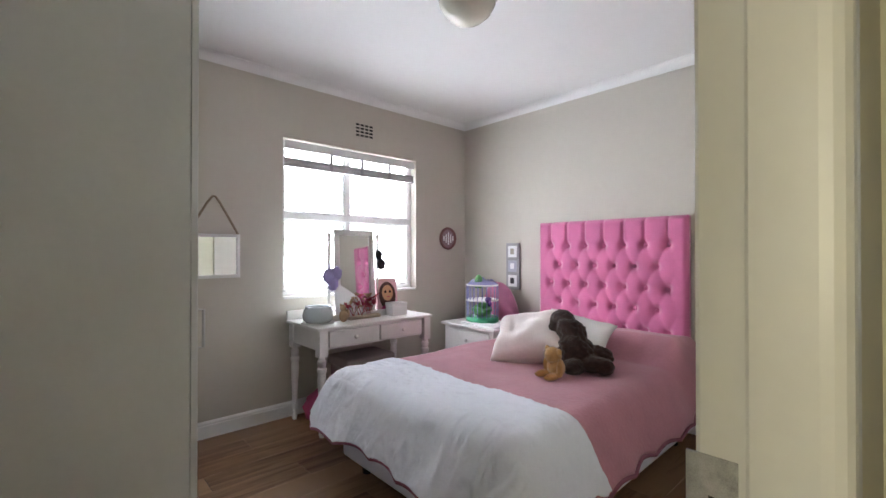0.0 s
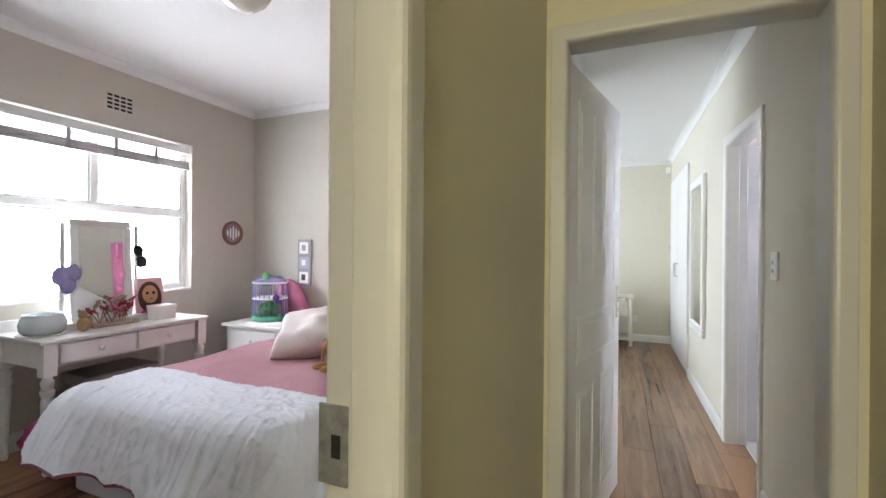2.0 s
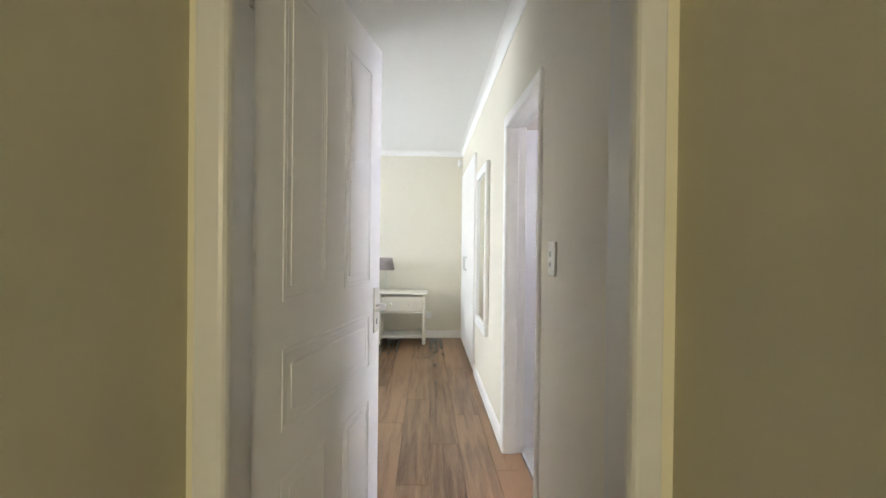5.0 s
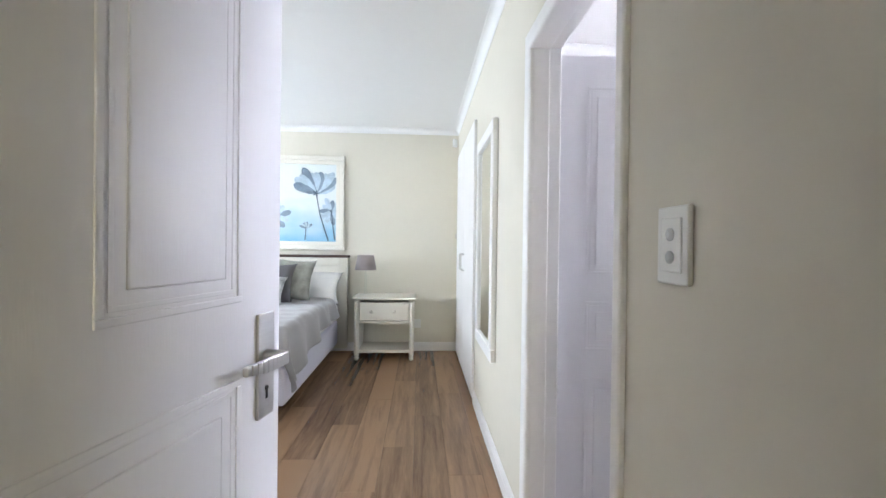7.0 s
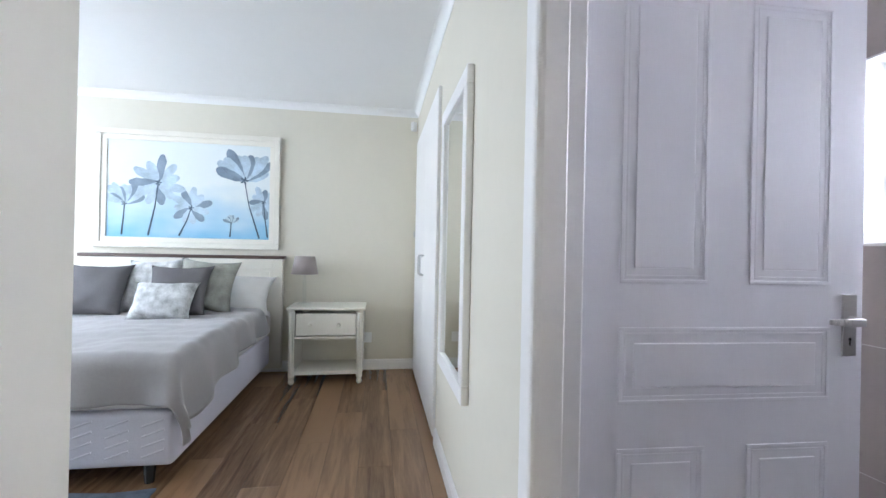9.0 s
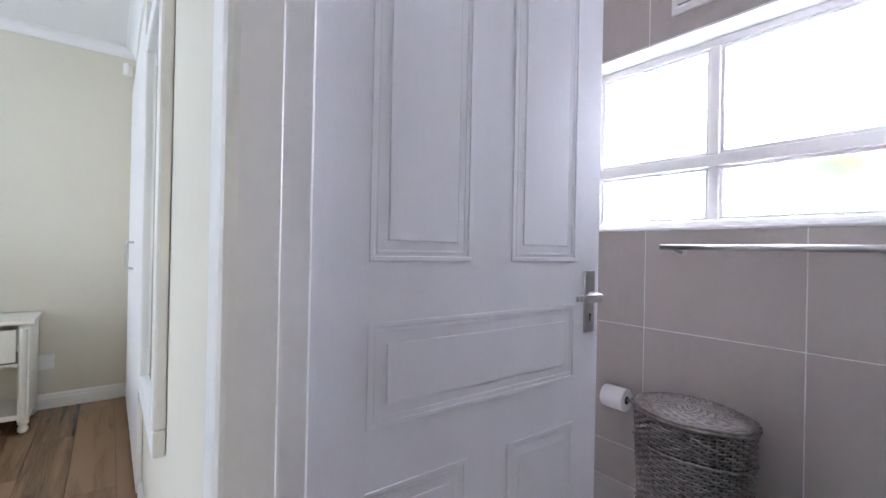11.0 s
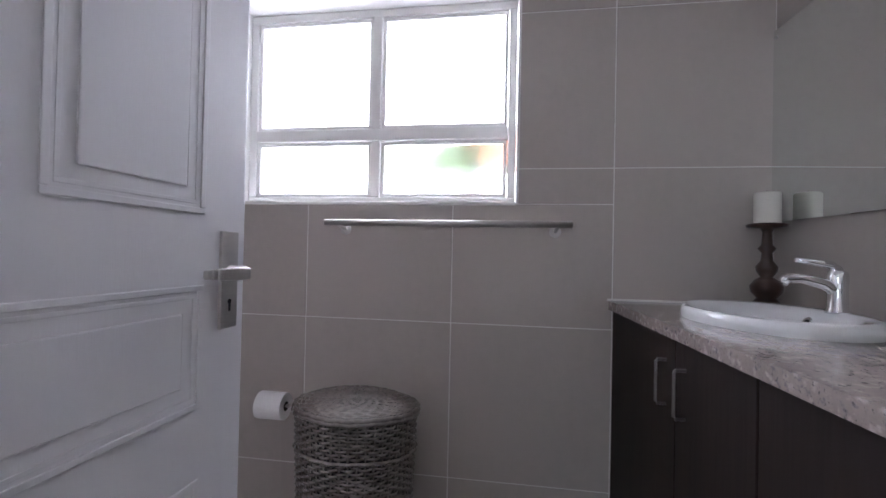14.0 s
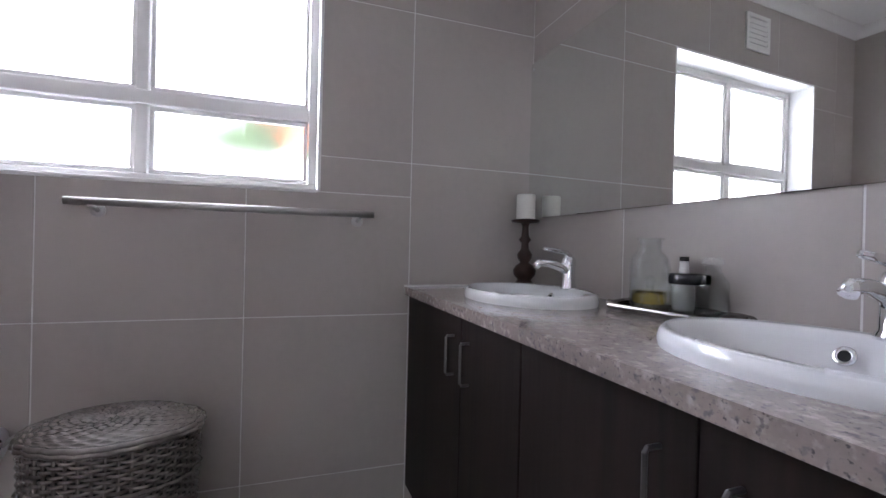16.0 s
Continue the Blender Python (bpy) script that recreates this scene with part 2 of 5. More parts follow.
def box(lo, hi, bevel=0.0, seg=2, bm=None, m=None):
    """A box between two corners, with rounded edges; added to bm where one is given."""
    b = bmesh.new()
    bmesh.ops.create_cube(b, size=1)
    for v in b.verts:
        v.co = Vector([lo[i] + (v.co[i] + .5) * (hi[i] - lo[i]) for i in range(3)])
    if bevel:
        bmesh.ops.bevel(b, geom=b.edges, offset=bevel, segments=seg, affect='EDGES', profile=.6)
    if m is not None:
        bmesh.ops.transform(b, matrix=m, verts=b.verts)
    return b if bm is None else join(bm, b)


def join(bm, b):
    me = bpy.data.meshes.new("t")
    b.to_mesh(me)
    b.free()
    bm.from_mesh(me)
    bpy.data.meshes.remove(me)
    return bm


def lathe(profile, n=28, bm=None, at=(0, 0, 0), sx=1.0, sy=1.0, m=None):
    """A turned shape from (radius, height) pairs round z."""
    b = bmesh.new()
    rings = []
    for r, z in profile:
        rings.append([b.verts.new((max(r, .0004) * sx * math.cos(2 * math.pi * i / n) + at[0],
                                   max(r, .0004) * sy * math.sin(2 * math.pi * i / n) + at[1], z + at[2])) for i in range(n)])
    for p, q in zip(rings, rings[1:]):
        for i in range(n):
            b.faces.new((p[i], p[(i + 1) % n], q[(i + 1) % n], q[i]))
    b.faces.new(rings[0][::-1])
    b.faces.new(rings[-1])
    if m is not None:
        bmesh.ops.transform(b, matrix=m, verts=b.verts)
    return b if bm is None else join(bm, b)


def tube(points, r, n=10, bm=None, radii=None):
    """A round bar along points."""
    b = bmesh.new()
    pts = [Vector(p) for p in points]
    rings = []
    for i, p in enumerate(pts):
        d = (pts[min(i + 1, len(pts) - 1)] - pts[max(i - 1, 0)]).normalized()
        u = d.orthogonal().normalized() if abs(d.z) > .9 else Vector((0, 0, 1)).cross(d).normalized()
        w = d.cross(u)
        rr = radii[i] if radii else r
        rings.append([b.verts.new(p + rr * (math.cos(2 * math.pi * k / n) * u + math.sin(2 * math.pi * k / n) * w)) for k in range(n)])
    for p, q in zip(rings, rings[1:]):
        for k in range(n):
            b.faces.new((p[k], p[(k + 1) % n], q[(k + 1) % n], q[k]))
    b.faces.new(rings[0][::-1])
    b.faces.new(rings[-1])
    return b if bm is None else join(bm, b)


def sheet(fn, nu, nv, thick=0.0):
    """A grid surface fn(u, v) with u, v in 0..1, given thickness downward along its normals."""
    b = bmesh.new()
    vs = [[b.verts.new(fn(i / nu, j / nv)) for j in range(nv + 1)] for i in range(nu + 1)]
    for i in range(nu):
        for j in range(nv):
            b.faces.new((vs[i][j], vs[i + 1][j], vs[i + 1][j + 1], vs[i][j + 1]))
    if thick:
        b.normal_update()
        lo = [[b.verts.new(v.co - v.normal * thick) for v in row] for row in vs]
        for i in range(nu):
            for j in range(nv):
                b.faces.new((lo[i][j + 1], lo[i + 1][j + 1], lo[i + 1][j], lo[i][j]))
        rim = [(i, 0) for i in range(nu)] + [(nu, j) for j in range(nv)] + [(i, nv) for i in range(nu, 0, -1)] + [(0, j) for j in range(nv, 0, -1)]
        for (a, c), (d, e) in zip(rim, rim[1:] + rim[:1]):
            b.faces.new((vs[a][c], lo[a][c], lo[d][e], vs[d][e]))
    return b


def cushion(w, h, d, n=18, seed=0, crumple=.012):
    """A stuffed cushion standing in the xz plane, centred, with pinched corners and creases."""
    b = bmesh.new()
    def pt(u, v, s):
        x, z = 2 * u - 1, 2 * v - 1
        pinch = 1 - .15 * (1 - z * z) * abs(x) ** 3
        pinz = 1 - .15 * (1 - x * x) * abs(z) ** 3
        body = max(0, (1 - x ** 4) * (1 - z ** 4)) ** .55
        k = noise.noise(Vector((x * 1.7 + seed, z * 1.7, s * 3.1 + seed))) * crumple * 2
        return (x * w / 2 * pinch, s * (d / 2 * body + k * body), z * h / 2 * pinz)
    for s in (-1, 1):
        vs = [[b.verts.new(pt(i / n, j / n, s)) for j in range(n + 1)] for i in range(n + 1)]
        for i in range(n):
            for j in range(n):
                b.faces.new((vs[i][j], vs[i + 1][j], vs[i + 1][j + 1], vs[i][j + 1]))
    bmesh.ops.remove_doubles(b, verts=b.verts, dist=.0006)
    return b


def blob(centres, sub=3, rough=.012, freq=30):
    """A plush shape: overlapping balls (centre, radii) with a ruffled skin."""
    bm = bmesh.new()
    for c, r in centres:
        b = bmesh.new()
        bmesh.ops.create_icosphere(b, subdivisions=sub, radius=1)
        for v in b.verts:
            k = 1 + rough * 8 * noise.noise(v.co * freq / 8 + Vector(c) * 20) + rough * 3 * noise.noise(v.co * freq / 2 + Vector(c) * 11)
            v.co = Vector((c[0] + v.co.x * r[0] * k, c[1] + v.co.y * r[1] * k, c[2] + v.co.z * r[2] * k))
        join(bm, b)
    return bm


def ring_frame(w, h, t, depth, bevel=.003, m=None, bm=None):
    """A picture-frame ring of four mitred-looking bars in the xz plane, centred, depth toward -y."""
    bm = bm or bmesh.new()
    for lo, hi in (((-w / 2, -depth, h / 2 - t), (w / 2, 0, h / 2)), ((-w / 2, -depth, -h / 2), (w / 2, 0, -h / 2 + t)),
                   ((-w / 2, -depth, -h / 2 + t), (-w / 2 + t, 0, h / 2 - t)), ((w / 2 - t, -depth, -h / 2 + t), (w / 2, 0, h / 2 - t))):
        box(lo, hi, bevel, 2, bm, m)
    return bm

# ---------- plan ----------
EAST = .465            # main bedroom's east wall
BATH_W, BATH_E, BATH_S, BATH_N = .575, 2.345, .40, 2.95
NORTH2 = 5.07
H2, H1, HH = 2.56, 2.69, 2.60
WEST1, NORTH1, SOUTH1 = -3.705, 1.72, -2.15
HALL_W, HALL_E = -.47, .457


def wall(name, lo, hi, material, label, holes=(), axis='x'):
    """A wall slab between two corners; holes: (a0, a1, z0, z1) along its length, cut through its thickness."""
    bm = bmesh.new()
    k = 0 if axis == 'x' else 1
    cuts = sorted({lo[k], hi[k], *[c for h in holes for c in h[:2]]})
    for a, b2 in zip(cuts, cuts[1:]):
        inside = sorted([(h[2], h[3]) for h in holes if h[0] <= a + 1e-6 and h[1] >= b2 - 1e-6])
        z = lo[2]
        for z0, z1 in inside + [(hi[2], hi[2])]:
            if z0 > z + 1e-6:
                l, h = list(lo), list(hi)
                l[k], h[k], l[2], h[2] = a, b2, z, z0
                box(l, h, 0, 1, bm)
            z = z1
    bmesh.ops.remove_doubles(bm, verts=bm.verts, dist=1e-5)
    return structure(name, bm, material, label, "wall")


# pink bedroom
wall("wall_bedroom_west", (WEST1 - .2, SOUTH1, 0), (WEST1, NORTH1, H1), M_WALL1, "greige painted plaster wall with a window opening",
     [(-.30, 1.03, .93, 2.18)], 'y')
wall("wall_bedroom_north", (WEST1 - .2, NORTH1, 0), (-.62, NORTH1 + .11, H1), M_WALL1, "greige painted plaster wall behind the headboard")
wall("wall_bedroom_south", (WEST1 - .2, SOUTH1 - .11, 0), (-.50, SOUTH1, H1), M_WALL1, "greige painted plaster wall")
# hall west wall has the bedroom's doorway
wall("wall_hall_west", (-.565, -5.2, 0), (HALL_W, 0, H1), M_HALL, "olive cream hall wall with a doorway", [(-2.03, -1.13, 0, 2.06)], 'y')
wall("wall_bedroom_east", (-.62, 0, 0), (-.61, NORTH1, H1), M_WALL1, "greige painted plaster wall", (), 'y')
wall("wall_hall_east", (HALL_E, -5.2, 0), (HALL_E + .12, 0, H1), M_HALL, "olive cream hall wall", (), 'y')
# the opening in this unseen wall is added only to hold the fill lamp
wall("wall_hall_end", (-.61, -5.32, 0), (HALL_E + .12, -5.2, H1), M_HALL, "olive cream hall wall with an opening added for the fill lamp", [(-.35, .35, 1.0, 2.2)])
wall("wall_hall_north", (-.61, 0, 0), (HALL_E + .2, .06, H1), M_HALL, "olive cream wall with the main bedroom's doorway", [(-.42, .395, 0, 2.073)])
wall("wall_main_south", (-.61, .06, 0), (EAST + .11, .12, H1), M_WALL2, "cream wall with the doorway", [(-.42, .395, 0, 2.073)])
# main bedroom
wall("wall_main_east", (EAST, .12, 0), (BATH_W, NORTH2, H1), M_WALL2, "cream painted wall with the bathroom doorway and cupboard", [(1.01, 1.80, 0, 2.02)], 'y')
wall("wall_main_north", (-4.1, NORTH2, 0), (EAST + .11, NORTH2 + .15, H1), M_WALL2, "cream painted wall behind the bed")
wall("wall_main_entry", (-.605, .12, 0), (-.50, 1.76, H1), M_WALL2, "cream painted entry wall ending in a corner", (), 'y')
wall("wall_main_back", (-4.1, 1.83, 0), (-.61, 1.92, H1), M_WALL2, "cream painted wall")
wall("wall_main_west", (-4.1, 1.92, 0), (-3.95, NORTH2, H1), M_WALL2, "cream painted wall with a window opening", [(2.2, 4.6, .8, 2.2)], 'y')
# bathroom
wall("wall_bath_east", (BATH_E + .0015, BATH_S - .12, 0), (BATH_E + .24, BATH_N + .1, H1), M_GROUT, "grouted bathroom wall with the window opening",
     [(1.297, 2.50, 1.256, 2.12)], 'y')
wall("wall_bath_south", (BATH_W, BATH_S - .12, 0), (BATH_E + .0015, BATH_S - .0015, H1), M_GROUT, "grouted bathroom wall behind the mirror")
wall("wall_bath_north", (BATH_W, BATH_N, 0), (BATH_E + .012, BATH_N + .1, H1), M_TILE, "taupe bathroom wall")
bm = box((BATH_W, BATH_S - .10, 0), (BATH_W + .012, 1.0, H2), 0)
box((BATH_W, 1.85, 0), (BATH_W + .012, BATH_N, H2), 0, 1, bm)
box((BATH_W, 1.0, 2.08), (BATH_W + .012, 1.85, H2), 0, 1, bm)
structure("wall_bath_west", bm, M_TILE, "taupe tiled wall beside the door", "wall")

# ceilings
structure("ceiling_bedroom", box((WEST1, SOUTH1, H1 - .02), (-.52, NORTH1, H1 + .1)), M_CEIL, "smooth white ceiling", "ceiling")
structure("ceiling_hall", box((HALL_W, -5.2, HH), (HALL_E, 0, HH + .1)), M_CEIL, "smooth white ceiling", "ceiling")
bm = box((-3.95, 1.92, H2), (EAST, NORTH2, H2 + .1))
box((-.50, .12, H2), (EAST, 1.92, H2 + .1), 0, 1, bm)
structure("ceiling_main", bm, M_CEIL, "smooth white ceiling", "ceiling")
structure("ceiling_bath", box((BATH_W, BATH_S - .10, H2), (BATH_E + .012, BATH_N, H2 + .1)), M_CEIL, "smooth white ceiling", "ceiling")


def coving(name, a, b, z, inward, size=.06):
    """A cove moulding along the top of a wall from a to b (x, y), its curve toward inward."""
    n = 8
    prof = [(0, 0), (0, -size)] + [(size * (1 - math.cos(t * math.pi / 2 / n)) * .9 + .004, -size + size * math.sin(t * math.pi / 2 / n) * .92) for t in range(n + 1)] + [(size, 0)]
    bm = bmesh.new()
    rows = [[bm.verts.new((p[0] + inward[0] * d, p[1] + inward[1] * d, z + h)) for d, h in prof] for p in (a, b)]
    for i in range(len(prof)):
        j = (i + 1) % len(prof)
        bm.faces.new((rows[0][i], rows[1][i], rows[1][j], rows[0][j]))
    bm.faces.new(rows[0]), bm.faces.new(rows[1][::-1])
    return structure(name, bm, M_CEIL, "white plaster cove moulding", "cornice")


def skirting(name, a, b, inward, h=.10, material=None):
    bm = bmesh.new()
    prof = [(0, 0), (.016, 0), (.016, h - .03), (.013, h - .026), (.013, h - .014), (.008, h - .006), (.004, h), (0, h)]
    rows = [[bm.verts.new((p[0] + inward[0] * d, p[1] + inward[1] * d, z)) for d, z in prof] for p in (a, b)]
    for i in range(len(prof)):
        j = (i + 1) % len(prof)
        bm.faces.new((rows[0][i], rows[1][i], rows[1][j], rows[0][j]))
    bm.faces.new(rows[0]), bm.faces.new(rows[1][::-1])
    return structure(name, bm, material or M_TRIM, "white painted skirting board", "baseboard")


z1 = H1 - .02
coving("trim_cove_1", (WEST1, SOUTH1), (WEST1, NORTH1), z1, (1, 0))
coving("trim_cove_2", (WEST1, NORTH1), (-.62, NORTH1), z1, (0, -1))
coving("trim_cove_3", (EAST, .12), (EAST, NORTH2), H2, (-1, 0))
coving("trim_cove_4", (-3.95, NORTH2), (EAST, NORTH2), H2, (0, -1))
coving("trim_cove_5", (-.50, .12), (-.50, 1.76), H2, (1, 0))
coving("trim_cove_6", (BATH_E, BATH_S), (BATH_E, BATH_N), H2, (-1, 0))
coving("trim_cove_7", (BATH_W, BATH_S), (BATH_E, BATH_S), H2, (0, 1))
coving("trim_cove_8", (BATH_W, BATH_N), (BATH_E, BATH_N), H2, (0, -1))
skirting("baseboard_1", (WEST1, SOUTH1), (WEST1, NORTH1), (1, 0), .115)
skirting("baseboard_2", (WEST1, NORTH1), (-.62, NORTH1), (0, -1), .115)
skirting("baseboard_3", (EAST, 1.856), (EAST, 3.40), (-1, 0))
skirting("baseboard_4", (EAST, .12), (EAST, .975), (-1, 0))
skirting("baseboard_5", (-3.95, NORTH2), (EAST, NORTH2), (0, -1))
skirting("baseboard_6", (-.50, .12), (-.50, 1.76), (1, 0))


# door frames: pressed metal with a stop and rounded faces
def door_frame(name, origin, turn, width, height, thick, label, face=.052, material=None, far_face=None, stop=.6):
    """Pressed metal frame with a rebate, mitred at the head: local x runs along the opening, local y through the wall."""
    ob = thing(name, label, "door frame", (*origin, 0), turn, "", "structure")
    mt = material or M_FRAME
    w1 = thick * stop

    def profile(f):
        return [(0, -.0006), (-f, -.0006), (-f, -.011), (-f + .002, -.0145), (-f + .006, -.016), (.012, -.016), (.020, -.0145), (.0255, -.010), (.0285, -.003),
                (.030, .006), (.030, w1 - .003), (.028, w1), (.022, w1 + .001), (.022, thick + .001), (.020, thick + .005), (.014, thick + .006),
                (-.040, thick + .006), (-.042, thick + .004), (-.042, thick + .0006), (0, thick + .0006)]

    def sweep(pr, qr, pa, qa):
        bm = bmesh.new()
        rows = [[bm.verts.new(fn(u, v)) for u, v in prof] for prof, fn in ((pr, pa), (qr, qa))]
        n = len(pr)
        for i in range(n):
            bm.faces.new((rows[0][i], rows[1][i], rows[1][(i + 1) % n], rows[0][(i + 1) % n]))
        bm.faces.new(rows[0]), bm.faces.new(rows[1][::-1])
        return bm

    near, far = profile(face - .022), profile((far_face or face) - .022)
    part("jamb", sweep(near, near, lambda u, v: (u, v, 0), lambda u, v: (u, v, height - u)), mt, ob)
    part("jamb", sweep(far, far, lambda u, v: (width - u, v, 0), lambda u, v: (width - u, v, height - u)), mt, ob)
    part("head", sweep(near, far, lambda u, v: (u, v, height - u), lambda u, v: (width - u, v, height - u)), mt, ob)
    return ob


df1 = door_frame("door_frame_1", (-.42, 0), 0, .815, 2.073, .12, "cream painted pressed metal door frame", .055)
df2 = door_frame("door_frame_2", (EAST, 1.80), -90, .79, 2.02, .11, "white painted pressed metal bathroom door frame", .07, M_TRIM, .036)
df3 = door_frame("door_frame_3", (HALL_W, -2.03), 90, .90, 2.06, .095, "cream painted door frame with a worn strike plate")
b = box((.8745, .064, .985), (.8785, .108, 1.088), .001)
part("strike_plate", b, M_RUST, df3, "worn zinc strike plate with paint chips")
b = box((.8738, .074, 1.02), (.8755, .088, 1.05), .0005)
part("strike_hole", b, M_DARK, df3, "dark latch hole")


def panel_door(name, label, at, turn, width, height, side=1, hand=1):
    """Moulded door leaf: local x from the hinge, thickness along y from 0 to .04; panels on both faces, handles near the free edge."""
    ob = thing(name, label, "door", at, turn)
    part("leaf", box((0, 0, .008), (width, .04, height), .003), M_DOOR, ob)
    L, R = .13, width - .105
    mid = (L + R) / 2
    panels = [(L, mid - .062, 1.11, height - .125), (mid + .062, R, 1.11, height - .125), (L, R, .795, .995),
              (L, mid - .062, .15, .68), (mid + .062, R, .15, .68)]
    for x0, x1, z0, z1 in panels:
        for face in (0, 1):
            m = Matrix.Identity(4) if face == 0 else Matrix.Translation((0, .04, 0)) @ Matrix.Diagonal((1, -1, 1, 1))
            cx, cz, w, h = (x0 + x1) / 2, (z0 + z1) / 2, x1 - x0, z1 - z0
            t = m @ Matrix.Translation((cx, .0005, cz))
            b = ring_frame(w, h, .010, .0032, .0016, t)
            ring_frame(w - .03, h - .03, .006, .0016, .0008, t, b)
            i = min(.042, w * .16)
            box((-w / 2 + i, -.003, -h / 2 + i), (w / 2 - i, 0, h / 2 - i), .0028, 2, b, t)
            part("panel", b, M_DOOR, ob)
    hx = width - .046
    for face in (0, 1):
        m = Matrix.Identity(4) if face == 0 else Matrix.Translation((0, .04, 0)) @ Matrix.Diagonal((1, -1, 1, 1))
        b = box((hx - .0215, -.006, .915), (hx + .0215, 0, 1.085), .0015, 2, None, m)
        plate = part("handle_plate", b, M_STEEL, ob, "satin steel handle plate")
        b = lathe([(.0105, 0), (.0105, .032), (.008, .036)], 16, None, (0, 0, 0), 1, 1, m @ Matrix.Translation((hx, -.003, 1.015)) @ Matrix.Rotation(radians(90), 4, 'X'))
        tip = hx - .078
        lv = bmesh.new()
        for k in range(9):
            u = k / 8
            x = hx + .001 + (tip - hx - .001) * u
            w = .0105 + .002 * math.sin(u * 3)
            box((x - .0085, -.041 + .009 * u ** 3, 1.012 - w + .004 * u), (x + .0085, -.033 + .010 * u ** 3, 1.012 + w - .003 * u), .003, 2, lv, m)
        join(b, lv)
        part("lever", b, M_STEEL, plate, "satin steel lever")
        b = lathe([(.0045, 0), (.0045, .0012)], 12, None, (0, 0, 0), 1, 1, m @ Matrix.Translation((hx, -.0058, .962)) @ Matrix.Rotation(radians(90), 4, 'X'))
        box((hx - .0022, -.0072, .945), (hx + .0022, -.0058, .962), 0, 1, b, m)
        part("keyhole", b, M_DARK, plate, "dark keyhole")
    for z in (.20, 1.74):
        b = lathe([(.007, 0), (.007, .10)], 12, None, (-.006, -.004, z))
        box((-.004, .002, z), (-.0005, .038, z + .10), 0, 1, b)
        for k in (.030, .064):
            lathe([(.0078, 0), (.0078, .003)], 12, b, (-.006, -.004, z + k))
        part("hinge", b, M_STEEL, ob, "steel butt hinge")
    return ob


bed_leaf = panel_door("door_1", "open white moulded panel door with steel lever handle", (-.402, .1, .018), 76.4, .81, 2.015, 1)
bath_leaf = panel_door("door_2", "white moulded panel bathroom door standing wide open", (.582, 1.845, 0), -1.8, .85, 2.0, -1)


# windows
def casement(name, label, y0, y1, z0, z1, x, mull, trans, out, panes, handles=()):
    """Metal window in the yz plane at x, frame thickness toward out; two by two panes."""
    ob = thing(name, label, "window", (0, 0, 0), 0, "", "structure")
    t = .034
    d = .04
    xs = (x - d / 2, x + d / 2)
    b = box((xs[0], y0, z0), (xs[1], y1, z0 + t), .004)
    box((xs[0], y0, z1 - t), (xs[1], y1, z1), .004, 2, b)
    box((xs[0], y0, z0 + t), (xs[1], y0 + t, z1 - t), .004, 2, b)
    box((xs[0], y1 - t, z0 + t), (xs[1], y1, z1 - t), .004, 2, b)
    part("window_frame", b, M_TRIM, ob)
    part("transom", box((xs[0] - .006, y0 + t, trans - .026), (xs[1] + .006, y1 - t, trans + .026), .006, 3), M_TRIM, ob)
    for za, zb in ((z0 + t, trans - .026), (trans + .026, z1 - t)):
        part("mullion", box((xs[0] - .003, mull - .020, za), (xs[1] + .003, mull + .020, zb), .005, 3), M_TRIM, ob)
    for ya, yb in ((y0 + t, mull - .020), (mull + .020, y1 - t)):
        for za, zb in ((z0 + t, trans - .026), (trans + .026, z1 - t)):
            s = bmesh.new()
            m = Matrix.Translation((x, (ya + yb) / 2, (za + zb) / 2)) @ Matrix.Rotation(radians(90), 4, 'Z') @ Matrix.Translation((0, .012, 0))
            ring_frame(yb - ya - .004, zb - za - .004, .016, .024, .003, m, s)
            sash = part("sash", s, M_TRIM, ob)
            g = part("pane", box((x - .002, ya + .012, za + .012), (x + .002, yb - .012, zb - .012)), panes, sash, "glass pane")
            g.visible_shadow = False
    for y, z in handles:
        b = tube([(x + out * .02, y, z), (x + out * .05, y, z)], .007, 8)
        box((x + out * .045 - .006, y - .05, z - .006), (x + out * .045 + .006, y + .012, z + .006), .003, 2, b)
        box((x + out * .02 - .004, y - .012, z - .02), (x + out * .02 + .004, y + .012, z + .02), .002, 2, b)
        part("catch", b, M_STEEL, ob, "steel window catch")
    return ob


casement("window_1", "white metal casement window flooded with daylight", -.298, 1.028, .932, 2.178, WEST1 - .10, .31, 1.575, 1, M_GLASS, ((.12, 1.60), (.62, 1.60)))
casement("window_2", "white metal bathroom window with obscure glass", 1.30, 2.497, 1.259, 2.117, BATH_E + .155, 1.903, 1.566, -1, M_FROST)
casement("window_3", "white metal bedroom window", 2.203, 4.597, .803, 2.197, -4.03, 3.4, 1.7, 1, M_GLASS)
structure("window_sill_1", box((WEST1 - .08, -.295, .915), (WEST1 + .012, 1.02, .932), .004), M_TRIM, "white painted window sill", "window sill")
b = box((BATH_E - .002, 1.30, 1.244), (BATH_E + .135, 2.497, 1.2585), .003)
structure("window_sill_2", b, M_TRIM, "white tiled window sill", "window sill")
b = box((BATH_E + .0005, 1.2875, 1.262), (BATH_E + .134, 1.2985, 2.13), .002)
box((BATH_E + .0005, 2.4985, 1.262), (BATH_E + .134, 2.509, 2.13), .002, 2, b)
box((BATH_E + .0005, 1.2985, 2.1185), (BATH_E + .134, 2.4985, 2.13), .002, 2, b)
structure("trim_window_reveal", b, M_TRIM, "white painted window reveal lining", "trim")
